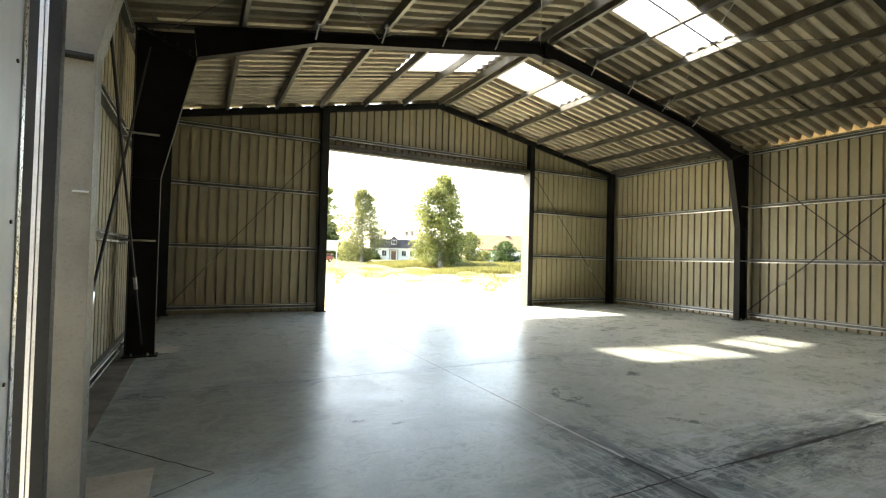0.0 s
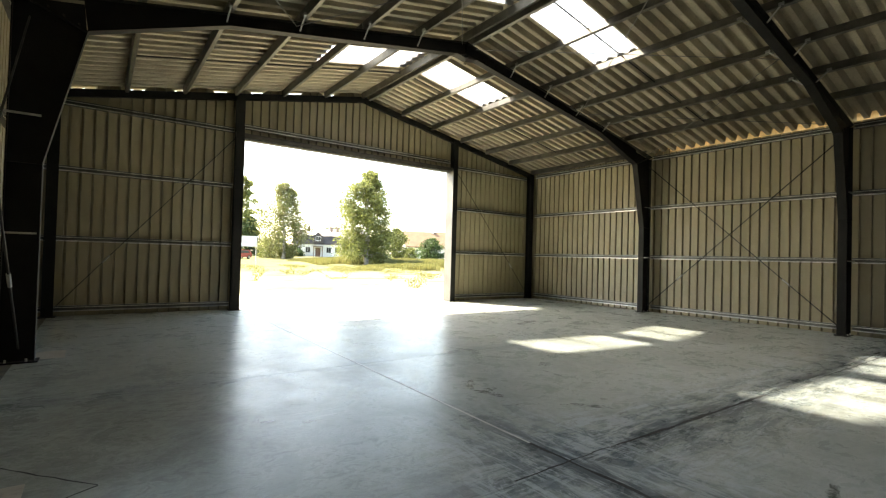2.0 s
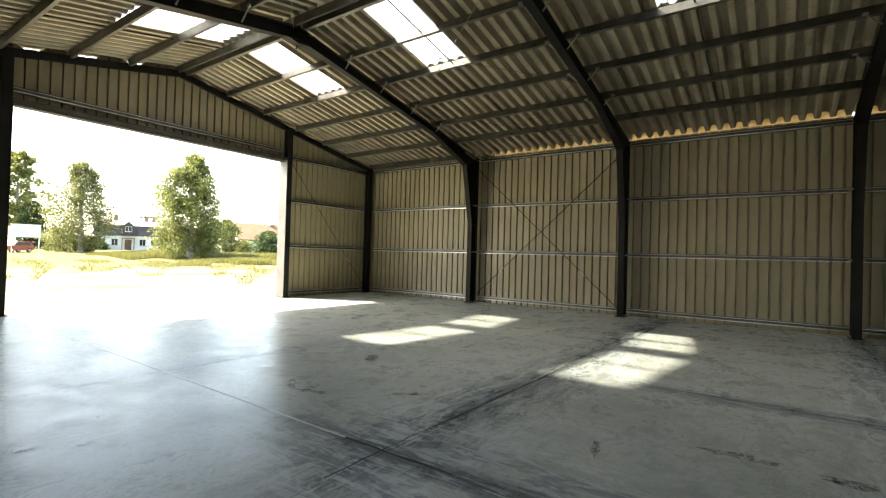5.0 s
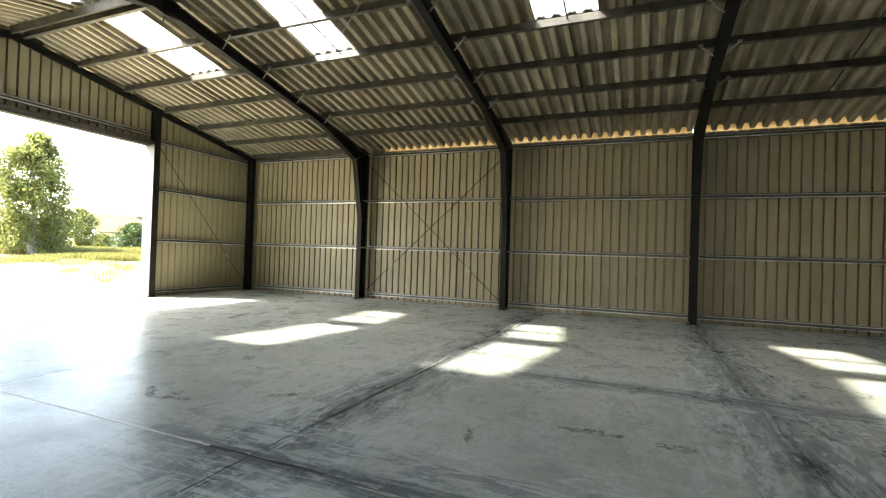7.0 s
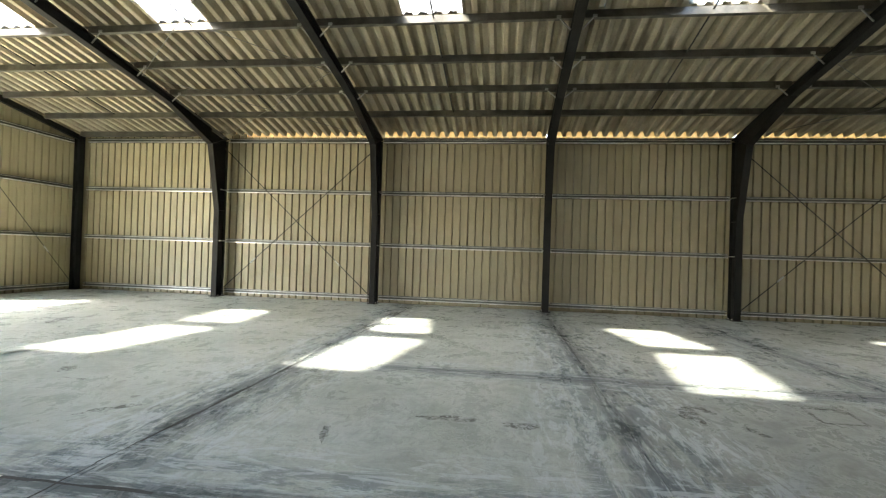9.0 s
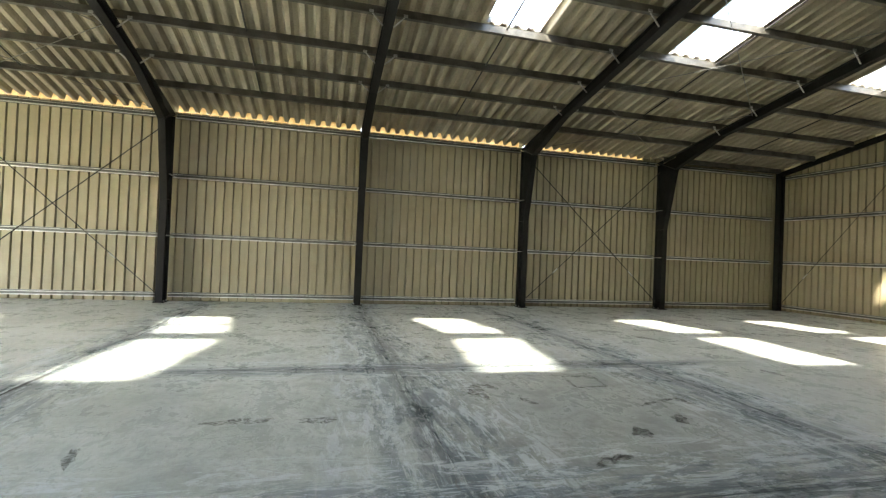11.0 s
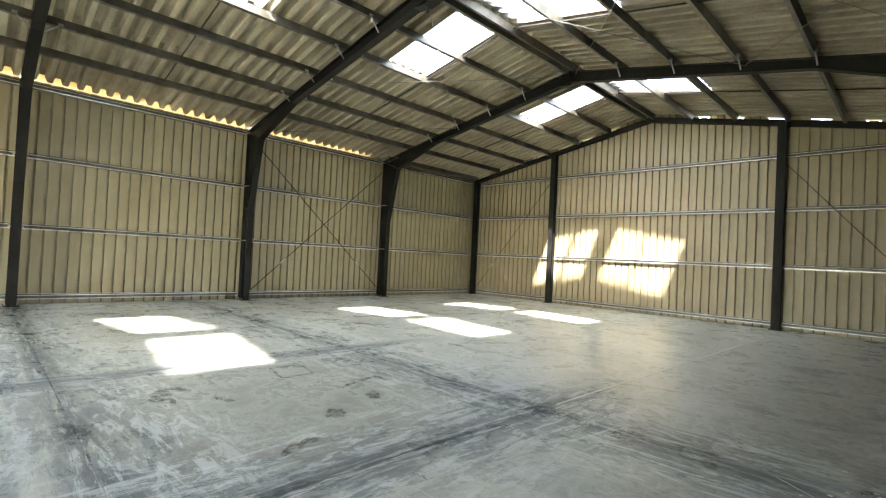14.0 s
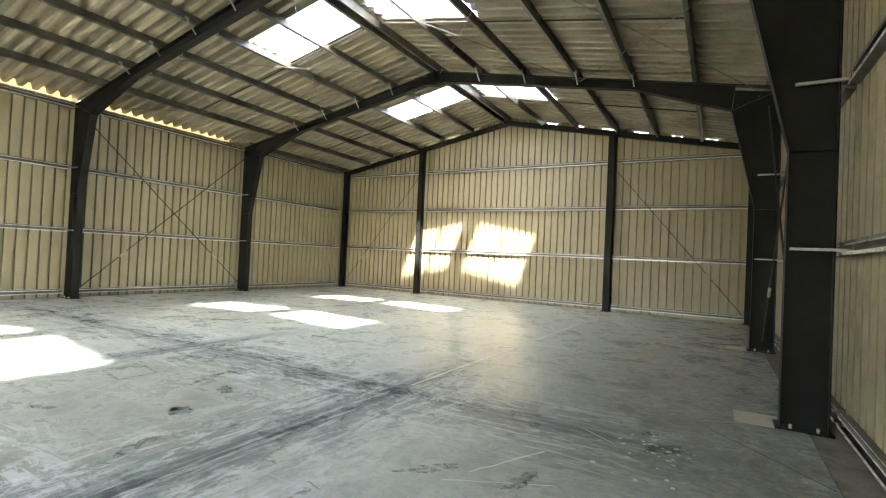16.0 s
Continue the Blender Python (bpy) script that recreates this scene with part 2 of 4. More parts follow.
    # scuffs gather in patches
    where = n.span(n.noise(0.37, 3), 0.47, 0.6)
    scuff = n.noise(3.4, 5, 0.66, stretch=(1, 1.6, 1), distort=1.2)
    col = n.mix(mul(n.span(scuff, 0.6, 0.68), where, 0.7), col, (0.14, 0.14, 0.13))
    col = n.mix(mul(n.span(n.noise(15, 5, 0.8), 0.68, 0.73), 0.5), col, (0.72, 0.71, 0.67))
    line = n.noise(5.0, 3, 0.5, stretch=(0.2, 3.0, 1), distort=0.5)
    col = n.mix(mul(n.span(line, 0.66, 0.70), where, 0.45), col, (0.66, 0.65, 0.61))
    rough = n.math("ADD", n.span(mottle, 0.35, 0.65, 0.25, 0.34), n.span(dab, 0.42, 0.58, -0.02, 0.03))
    n.bump(n.math("ADD", n.math("MULTIPLY", fine, 0.5), n.math("MULTIPLY", dab, 0.08)), 0.10, 0.005)
    return n.set(col, rough, 0.0, 0.12)


FLOOR = floor_material()

# ---- plan ----
XM = 7.87            # ridge line
WEB, OUT, SKIN = 7.23, 7.61, 7.75  # inner flange, outer flange, cladding: distances from the ridge line
YG = 15.0            # gable posts
RIDGE, FALL = 6.62, 0.195
FRAMES = (10.0, 5.0, 0.0, -5.0, -10.0)
POSTS = (4.24, 11.44)
PURLIN_AT = (0.13, 1.33, 2.55, 3.8, 5.0, 6.2)
ROOFLIGHTS = ((11.27, 12.42), (7.3, 8.4), (2.1, 3.25), (-3.08, -1.95), (-7.32, -6.12), (-12.5, -11.3))


def roof(d):
    return RIDGE - FALL * d


# ---- floor ----
floor = holder("floor", label="grey power-floated concrete slab with smeared dirt and pale joints", category="floor", kind="structure")
XCUT, YCUT = (0.42, 4.25, 7.88, 11.5, 15.62), (15.25, 11.25, 7.75, 3.93, 0.0, -3.63, -7.5, -11.25, -15.25)


def slab(x0, x1, y0, y1, material, gap=0.002):
    b, g, k = Build(), gap, 0.003
    skew = lambda p: (p[0] + 0.013 * p[1] if 4 < p[0] < 5 else p[0], p[1], p[2])  # the first long joint runs a little askew
    b.add([skew(p) for p in [(x0 + g, y0 + g, -0.2), (x1 - g, y0 + g, -0.2), (x1 - g, y1 - g, -0.2), (x0 + g, y1 - g, -0.2),
           (x0 + g, y0 + g, -k), (x1 - g, y0 + g, -k), (x1 - g, y1 - g, -k), (x0 + g, y1 - g, -k),
           (x0 + g + k, y0 + g + k, 0), (x1 - g - k, y0 + g + k, 0), (x1 - g - k, y1 - g - k, 0), (x0 + g + k, y1 - g - k, 0)]],
          [(3, 2, 1, 0), (8, 9, 10, 11)] + [(a + i, a + (i + 1) % 4, a + 4 + (i + 1) % 4, a + 4 + i) for a in (0, 4) for i in range(4)])
    return part("slab", b, material, floor)


part("underlay", Build().box(0.0, 15.74, -15.4, 15.4, -0.3, -0.014), FILLER, floor)

# ---- portal frames ----
def portal(y):
    fr = holder("portal_frame", (0, y, 0), "dark grey painted steel portal frame with tapered haunches", "steel frame", "portal frames across the hall")
    for s in (-1, 1):
        def m(d, z):
            return (XM + s * d, z)
        w, t = 0.085, 0.012
        col = Build()
        col.strip(m(WEB, 0.02), m(WEB, 2.68), t, -w, w, -s)
        col.strip(m(WEB, 2.68), m(6.8, 4.6), t, -w, w, -s)
        col.strip(m(OUT, 0.02), m(OUT, 4.86), t, -w, w, s)
        col.xz([m(WEB + t, 0.02), m(OUT - t, 0.02), m(OUT - t, 4.86), m(6.85, 4.99), m(6.8 + t, 4.6), m(WEB + t, 2.68)], -0.006, 0.006)
        part("column", col, STEEL, fr)
        foot = Build().box(min(m(WEB - 0.04, 0)[0], m(OUT + 0.03, 0)[0]), max(m(WEB - 0.04, 0)[0], m(OUT + 0.03, 0)[0]), -0.13, 0.13, 0.004, 0.022)
        base = part("base_plate", foot, STEEL, fr)
        for d in (WEB + 0.08, OUT - 0.09):
            for yy in (-0.1, 0.1):
                part("anchor_bolt", Build().tube((XM + s * d, yy, 0.022), (XM + s * d, yy, 0.06), 0.014, n=6), GALV, base)
        top = lambda d: roof(d) - 0.2
        raf = Build()
        raf.strip(m(0, 6.14), m(4.95, 5.255), t, -w, w, s)
        raf.strip(m(4.95, 5.255), m(6.8, 4.6), t, -w, w, s)
        raf.strip(m(0, top(0)), m(OUT + 0.03, top(OUT)), t, -w, w, -s)
        raf.xz([m(0, 6.15), m(4.95, 5.265), m(6.8, 4.61), m(6.86, top(6.86) - 0.01), m(0, top(0) - 0.01)], -0.006, 0.006)
        part("rafter", raf, STEEL, fr)
        joint = Build().strip(m(6.8, 4.58), m(OUT - 0.03, 4.9), 0.02, -w - 0.012, w + 0.012, s)
        plate = part("knee_plate", joint, STEEL, fr)
        for k in range(4):
            for yy in (-0.06, 0.06):
                d = 6.9 + 0.17 * k
                z = 4.6 + (d - 6.8) * 0.4
                part("knee_bolt", Build().tube((XM + s * d, yy, z - 0.03), (XM + s * d, yy, z + 0.05), 0.014, n=6), ROD, plate)
        stiff = Build()
        stiff.xz([m(WEB + t, 2.66), m(OUT - t, 2.66), m(OUT - t, 2.68), m(WEB + t, 2.68)], -w + 0.01, w - 0.01)
        part("stiffener", stiff, STEEL, fr)
        for d in PURLIN_AT[1:5]:
            for q in (-1, 1):
                fly = Build()
                z1, z0 = roof(d) - 0.17, 6.16 - 0.178 * d
                fly.tube((XM + s * d, q * 0.32, z1), (XM + s * (d + 0.01), q * 0.1, z0 + 0.02), 0.016, n=4)
                fly.box(XM + s * d - 0.03, XM + s * d + 0.03, min(q * 0.28, q * 0.36), max(q * 0.28, q * 0.36), z1 - 0.02, z1 + 0.03)
                part("fly_brace", fly, BRACE, fr, "short light grey brace from purlin to rafter")
        for z in (1.74, 3.32):
            x0, x1 = sorted((XM + s * (WEB + 0.03), XM + s * (OUT + 0.12)))
            for y0 in (-0.125, 0.09):
                part("girt_cleat", Build().box(x0, x1, y0, y0 + 0.035, z - 0.03, z - 0.005), GALV, fr)
    apex = Build().box(XM - 0.01, XM + 0.01, -0.1, 0.1, 6.06, 6.43)
    apex.xz([(XM - 0.3, 6.10), (XM, 6.06), (XM + 0.3, 6.10), (XM + 0.3, 6.086), (XM, 6.04), (XM - 0.3, 6.086)], -0.1, 0.1)
    part("apex_plate", apex, STEEL, fr)
    hook = Build().tube((XM, 0, 6.04), (XM, 0, 5.95), 0.008).tube((XM - 0.03, 0, 5.95), (XM + 0.03, 0, 5.95), 0.01)
    part("hook", hook, ROD, fr)
    return fr


first_frame = portal(FRAMES[0])
for fy in FRAMES[1:]:
    fr = copy_thing(first_frame, pose(0, fy, 0))
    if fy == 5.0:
        # column beside the side door: a paler copy of the steel, imitating daylight
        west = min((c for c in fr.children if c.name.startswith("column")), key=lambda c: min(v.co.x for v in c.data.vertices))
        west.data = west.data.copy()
        west.data.materials[0] = LIT_COLUMN
        tagged(west, "column beside the side door, daylight put into its paler colour")
        for c in [c for c in fr.children if c.name.startswith("girt_cleat") and max(v.co.x for v in c.data.vertices) < 2]:
            bpy.data.objects.remove(c)
        part("tab", Build().box(0.545, 0.635, -0.05, -0.006, 1.9, 1.908), BRACE, fr)


# ---- cladding ----
def wave(u, pitch, points):
    """Corners of a profile that repeats along u."""
    k = math.floor(u[0] / pitch)
    out = []
    while k * pitch < u[1]:
        out += [(k * pitch + a, b) for a, b in points if u[0] + 1e-4 < k * pitch + a < u[1] - 1e-4]
        k += 1
    def at(x):
        f = (x / pitch % 1) * pitch
        p = list(points) + [(pitch + points[0][0], points[0][1])]
        for (a, b), (c, d) in zip(p, p[1:]):
            if a <= f <= c:
                return b + (d - b) * (f - a) / max(c - a, 1e-6)
        return points[0][1]
    return [(u[0], at(u[0]))] + out + [(u[1], at(u[1]))]


RIB = ((0.0, 0.0), (0.18, 0.0), (0.184, 0.078), (0.222, 0.078))
RIB_PITCH = 0.23


def profiled(u0, u1, low, high, to3, thick=0.004):
    """A ribbed sheet from u0 to u1, between low(u) and high(u), with a front and a back."""
    b = Build()
    line = wave((u0, u1), RIB_PITCH, RIB)
    n = len(line)
    verts = [to3(u, v + k, e(u)) for k in (0, thick) for e in (low, high) for u, v in line]
    faces = []
    for i in range(n - 1):
        faces += [(i, i + 1, n + i + 1, n + i), (3 * n + i, 3 * n + i + 1, 2 * n + i + 1, 2 * n + i),
                  (i, 2 * n + i, 2 * n + i + 1, i + 1), (n + i, n + i + 1, 3 * n + i + 1, 3 * n + i)]
    faces += [(0, n, 3 * n, 2 * n), (n - 1, 3 * n - 1, 4 * n - 1, 2 * n - 1)]
    return b.add(verts, faces)


def channel(length, deep, wide, lip=0.018, t=0.004):
    """A cold-formed C section along +x from 0: web upright behind, open to the front (-y), from z=-deep/2 up."""
    h = deep / 2
    pts = [(0, -h), (-wide, -h), (-wide, -h + lip), (-wide + t, -h + lip), (-wide + t, -h + t), (-t, -h + t),
           (-t, h - t), (-wide + t, h - t), (-wide + t, h - lip), (-wide, h - lip), (-wide, h), (0, h)]
    return Build().prism(pts, lambda p, q, d: (d, p, q), 0, length)


GIRT_Z = (0.17, 1.74, 3.32, 4.9)
girt_mesh = channel(4.84, 0.125, 0.085, 0.024).mesh("girt", GIRT)
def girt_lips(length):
    """The folded front edges of a girt, in a painted-on glint: the upper one leans back and catches the rooflights."""
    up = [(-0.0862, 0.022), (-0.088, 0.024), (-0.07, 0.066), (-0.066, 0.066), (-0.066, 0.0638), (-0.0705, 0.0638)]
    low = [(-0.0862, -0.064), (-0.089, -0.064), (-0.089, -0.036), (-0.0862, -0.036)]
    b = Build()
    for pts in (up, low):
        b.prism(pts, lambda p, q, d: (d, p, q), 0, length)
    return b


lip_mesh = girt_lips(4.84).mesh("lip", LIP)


def span_wall(u0, u1, step=1.15):
    n = max(1, round((u1 - u0) / step))
    return [(u0 + (u1 - u0) * i / n, u0 + (u1 - u0) * (i + 1) / n) for i in range(n)]


def side_wall(name, s, openings=()):
    wl = holder(name, label="ribbed ivory steel cladding on galvanised girts", category="wall", kind="structure")
    for k in range(26):
        u0, u1 = -15.3 + 30.6 * k / 26, -15.3 + 30.6 * (k + 1) / 26
        low = -0.08
        for a, b, h in openings:
            if u0 >= a - 0.6 and u1 <= b + 0.6:
                low = h
        part("cladding_sheet", profiled(u0, u1, lambda u: low, lambda u: 5.03 if abs(u0 + u1) < 19.9 else 5.13, lambda u, v, z: (XM + s * (SKIN + v), u, z)), SHEET, wl)
    for bay in range(6):
        y0 = -15 + 5 * bay
        for z in GIRT_Z:
            if any(a > y0 - 0.1 and b < y0 + 5.1 and z < h for a, b, h in openings):
                continue
            g = part("girt", girt_mesh, GIRT, wl)
            g.matrix_local = pose(XM + s * (SKIN - 0.004), y0 + 0.08 if s > 0 else y0 + 4.92, z, 0, 0, 90 * s) @ Matrix.Diagonal((1, -1, 1, 1))
            part("lip", lip_mesh, LIP, g, "folded galvanised edge with a painted glint")
    return wl


wall_east = side_wall("wall_east", 1)
wall_west = side_wall("wall_west", -1, ((3.9, 4.3, 3.9),))


def gable(name, s, door):
    wl = holder(name, label="ribbed ivory steel gable cladding on galvanised girts", category="wall", kind="structure")
    top = lambda x: roof(abs(x - XM)) + 0.035
    # the sheets stop short under the verge in places and let thin slits of daylight in
    brim = lambda x: top(x) - (0.098 if (x + 0.31 * s) % 0.97 < 0.45 and abs(x - XM) > 0.8 else 0.0)
    face = lambda u, v, z: (u, s * (YG + 0.2 + v), z)
    for x0, x1 in ((XM - SKIN, POSTS[0]), (POSTS[0], POSTS[1]), (POSTS[1], XM + SKIN)):
        mid = door and x0 == POSTS[0]
        cuts = span_wall(x0, x1)
        for u0, u1 in cuts:
            low = 4.6 if mid else -0.08
            if u0 < XM < u1:
                for a, b in ((u0, XM), (XM, u1)):
                    part("cladding_sheet", profiled(a, b, lambda u: low, brim, face), SHEET, wl)
            else:
                part("cladding_sheet", profiled(u0, u1, lambda u: low, brim, face), SHEET, wl)
        for z in (4.66, 4.95) if mid else (0.17, 1.74, 3.31, 4.8):
            a, b = x0 + 0.1, x1 - 0.1
            g = part("girt", channel(b - a, 0.125, 0.085, 0.024), GIRT, wl)
            g.matrix_local = pose(a, s * (YG + 0.196), z) if s > 0 else pose(b, s * (YG + 0.196), z, 0, 0, 180)
            part("lip", girt_lips(b - a), LIP, g, "folded galvanised edge with a painted glint")
    # posts, corner columns and the raking channel under the roof
    for x in (*POSTS, XM - 7.45, XM + 7.45):
        w, dp, h = 0.1, 0.2, min(top(x - 0.1), top(x + 0.1)) - 0.2
        b = Build().box(x - w, x + w, -0.0, 0.012, 0.01, h).box(x - w, x + w, dp - 0.012, dp, 0.01, h).box(x - 0.006, x + 0.006, 0.012, dp - 0.012, 0.01, h)
        p = part("post", b, STEEL, wl, "dark grey steel gable post")
        p.matrix_local = pose(0, s * (YG - 0.09), 0) @ Matrix.Diagonal((1, s, 1, 1))
        f = part("base_plate", Build().box(x - 0.15, x + 0.15, -0.05, dp + 0.05, 0.004, 0.02), STEEL, p)
    for q in (-1, 1):
        b = Build()
        m = lambda d, z: (XM + q * d, z)
        b.xz([m(0, 6.33), m(7.5, 6.33 - 7.5 * FALL), m(7.5, 6.5 - 7.5 * FALL), m(0, 6.5)], -0.1, -0.09)
        b.xz([m(0, 6.33), m(7.5, 6.33 - 7.5 * FALL), m(7.5, 6.342 - 7.5 * FALL), m(0, 6.342)], -0.09, 0.0)
        r = part("rake_channel", b, STEEL, wl)
        r.matrix_local = pose(0, s * (YG + 0.15), 0) @ Matrix.Diagonal((1, s, 1, 1))
        # wind bracing from the foot of the corner to the head of the post
        x0, x1 = XM + q * 7.3, XM + q * 3.7
        rod = Build().tube((x0, s * (YG - 0.0), 0.25), (x1, s * (YG - 0.0), 4.6), 0.009)
        br = part("brace_rod", rod, ROD, wl)
        a = Vector((x0, s * YG, 0.25)).lerp(Vector((x1, s * YG, 4.6)), 0.22)
        c = Vector((x0, s * YG, 0.25)).lerp(Vector((x1, s * YG, 4.6)), 0.26)
        part("turnbuckle", Build().tube(a, c, 0.02, n=6), GALV, br)
    return wl


wall_north = gable("wall_north", 1, True)
wall_south = gable("wall_south", -1, False)
# reveal of the north doorway: each jamb toned for the light it gets
GREY_STEEL = coated("lit_jamb_steel", (0.10, 0.10, 0.097), (0.07, 0.07, 0.067), 0.5)
door_trim = holder("door_1", label="wide open hall doorway with metal jambs toned for light and shade", category="doorway", kind="structure")
for x, s in ((POSTS[0] + 0.1, 1), (POSTS[1] - 0.1, -1)):
    x0, x1 = sorted((x, x + s * 0.012))
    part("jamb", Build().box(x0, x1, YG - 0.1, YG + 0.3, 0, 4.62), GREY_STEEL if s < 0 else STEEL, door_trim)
part("lintel", Build().box(POSTS[0], POSTS[1], YG + 0.05, YG + 0.3, 4.585, 4.6), STEEL, door_trim)
track = Build().box(POSTS[0] - 0.1, POSTS[1] + 0.1, YG + 0.02, YG + 0.1, 4.72, 4.74).box(POSTS[0] - 0.1, POSTS[1] + 0.1, YG + 0.02, YG + 0.03, 4.62, 4.74)
part("track", track, PURLIN, door_trim)

# wall cross bracing in the second and fifth bays
def cross(x, y0, y1):
    th = holder("cross_brace", label="thin dark steel cross bracing rods with turnbuckles", category="brace", group="wall cross braces")
    for a, b in (((x, y0, 0.2), (x, y1, 4.6)), ((x + 0.025, y1, 0.2), (x + 0.025, y0, 4.6))):
        rod = part("rod", Build().tube(a, b, 0.013), ROD, th)
        p, q = Vector(a).lerp(Vector(b), 0.2), Vector(a).lerp(Vector(b), 0.235)
        part("turnbuckle", Build().tube(p, q, 0.022, n=6), GALV, rod)
    return th


for s in (-1, 1):
    for y0 in (5.0, -10.0):
        cross(XM + s * 7.42, y0 + 0.1, y0 + 4.9)

# ---- roof ----
def fibre_wave(y, high=0.075):
    c = math.cos(2 * math.pi * y / 0.286)
    return high * (1 + math.tanh(4.2 * c) / math.tanh(4.2))


def roof_sheet(s, d0, d1, y0, y1, lift, thick=0.007):
    n = max(4, round((y1 - y0) / 0.0239))
    ys = [y0 + (y1 - y0) * i / n for i in range(n + 1)]
    k = n + 1
    if not thick:
        return Build().add([(XM + s * d, y, roof(d) + lift + fibre_wave(y, 0.03) - 0.02) for d in (d0, d1) for y in ys],
                           [(i, i + 1, k + i + 1, k + i) for i in range(n)])
    verts = [(XM + s * d, y, roof(d) + lift + fibre_wave(y) + t - 0.02) for t in (0, thick) for d in (d0, d1) for y in ys]
    faces = []
    for i in range(n):
        faces += [(i, i + 1, k + i + 1, k + i), (2 * k + i, 3 * k + i, 3 * k + i + 1, 2 * k + i + 1),
                  (i, 2 * k + i, 2 * k + i + 1, i + 1), (k + i, k + i + 1, 3 * k + i + 1, 3 * k + i)]
    faces += [(0, k, 3 * k, 2 * k), (n, 2 * k + n, 3 * k + n, k + n)]
    return Build().add(verts, faces)


def columns():
    """Roof sheet widths from gable to gable, with the rooflights between."""
    cuts, at = [], 15.5
    for a, b in ROOFLIGHTS:
        n = max(1, round((at - b) / 1.05))
        cuts += [(at - (at - b) * (i + 1) / n, at - (at - b) * i / n, False) for i in range(n)]
        cuts.append((a, b, True))
        at = a
    n = round((at + 15.5) / 1.05)
    cuts += [(at - (at + 15.5) * (i + 1) / n, at - (at + 15.5) * i / n, False) for i in range(n)]
    return cuts


for s, name in ((1, "roof_east"), (-1, "roof_west")):
    rf = holder(name, label="corrugated fibre cement roof slope with clear rooflights on steel purlins", category="roof", kind="structure")
    for y0, y1, light in columns():
        for row, (d0, d1) in enumerate(((0.1, 2.62 if light else 2.6), (2.56 if light else 2.545, 5.06), (4.99, 8.0))):
            if row == 0 and light:
                part("rooflight", roof_sheet(s, d0, d1, y0, y1, 0.012, 0), CLEAR, rf, "clear corrugated plastic rooflight sheet")
            else:
                part("roof_sheet", roof_sheet(s, d0, d1, y0, y1, -0.012 * row + 0.012), FIBRE, rf)
    # foam filler under the waves along the eaves, pale where the sky shines through
    for bay in range(6):
        if bay in (0, 5):
            continue
        b, d = Build(), 7.8
        ys = [-15 + 5 * bay + 0.1 + 4.8 * i / 200 for i in range(201)]
        base = roof(d) - 0.032
        b.v = [(XM + s * d, y, 4.93) for y in ys] + [(XM + s * d, y, base + fibre_wave(y)) for y in ys]
        b.f = [(i, i + 1, 202 + i, 201 + i) for i in range(200)]
        part("eave_filler", b, FOAM, rf, "yellow foam filler under the roof waves")
    tilt = math.degrees(math.atan(FALL)) * s
    long = channel(4.98, 0.16, 0.07).mesh("purlin", PURLIN)
    for d in (*PURLIN_AT, 7.42):
        for bay in range(6) if d < 7 else (0, 5):
            p = part("purlin", long, PURLIN, rf)
            p.matrix_local = pose(XM + s * d, -15 + 5 * bay + 0.01, roof(d) - 0.115, tilt, 0, 90)
    # sag bars at mid-bay, in line from purlin to purlin
    for bay in range(6):
        y = -12.5 + 5 * bay + 0.15
        for a, b in zip(PURLIN_AT[:-1], PURLIN_AT[1:]):
            part("sag_bar", Build().tube((XM + s * a, y, roof(a) - 0.09), (XM + s * b, y, roof(b) - 0.09), 0.017, n=6), ROD, rf)
    ends = ((0.2, 3.9), (3.9, 7.2))
    for y0 in (5.0, -10.0):
        for d0, d1 in ends:
            for ya, yb in ((y0 + 0.15, y0 + 4.85), (y0 + 4.85, y0 + 0.15)):
                low = 0.30
                part("roof_brace", Build().tube((XM + s * d0, ya, roof(d0) - low), (XM + s * d1, yb, roof(d1) - low - 0.02), 0.008, n=6), BRIGHT_ROD, rf)
cap = holder("ridge_cap", label="grey fibre cement ridge capping over the roof joint", category="ridge cap", kind="structure")
for k in range(26):
    y0 = -15.5 + 31 * k / 26
    b = Build()
    z = RIDGE + 0.05
    b.xz([(XM - 0.34, z - 0.05), (XM, z + 0.03), (XM + 0.34, z - 0.05), (XM + 0.34, z - 0.04), (XM, z + 0.045), (XM - 0.34, z - 0.04)], y0, y0 + 31 / 26)
    part("cap_piece", b, FIBRE, cap)

# ---- west doorway beside the camera's start ----
door_west = holder("door_2", label="open hall side door with white panel leaf and aluminium guide", category="door", kind="structure")
leaf = part("leaf", Build().box(0.66, 0.72, 1.2, 3.40, 0.03, 3.72), PANEL, door_west, "white metal-faced sliding door panel")
part("edge_profile", Build().box(0.655, 0.725, 3.40, 3.425, 0.03, 3.7), ALU, leaf)
rivets = Build()
for k in range(8):
    rivets.tube((0.72, 3.36, 0.3 + 0.45 * k), (0.724, 3.36, 0.3 + 0.45 * k), 0.006, n=8)
part("rivet", rivets, ROD, leaf)
RAIL = coated("brushed_rail", (0.62, 0.63, 0.67), (0.46, 0.47, 0.5), 0.36, 0.8, 70, 3.0, 0.05)
guide = Build().box(0.503, 0.519, 4.42, 4.5, 0, 4.0).box(0.522, 0.537, 4.425, 4.5, 0, 4.0)
part("guide_rail", guide, RAIL, door_west, "bright brushed metal guide rail")
# Dark strips stand in for the shaded gaps either side of the rail.
part("channel", Build().box(0.44, 0.50, 4.44, 4.45, 0, 4.0).box(0.44, 0.445, 4.45, 4.55, 0, 4.0), STEEL, door_west)
part("seal", Build().box(0.541, 0.59, 4.40, 4.47, 0, 4.0), STEEL, door_west, "dark strip standing for the shaded gap by the column")
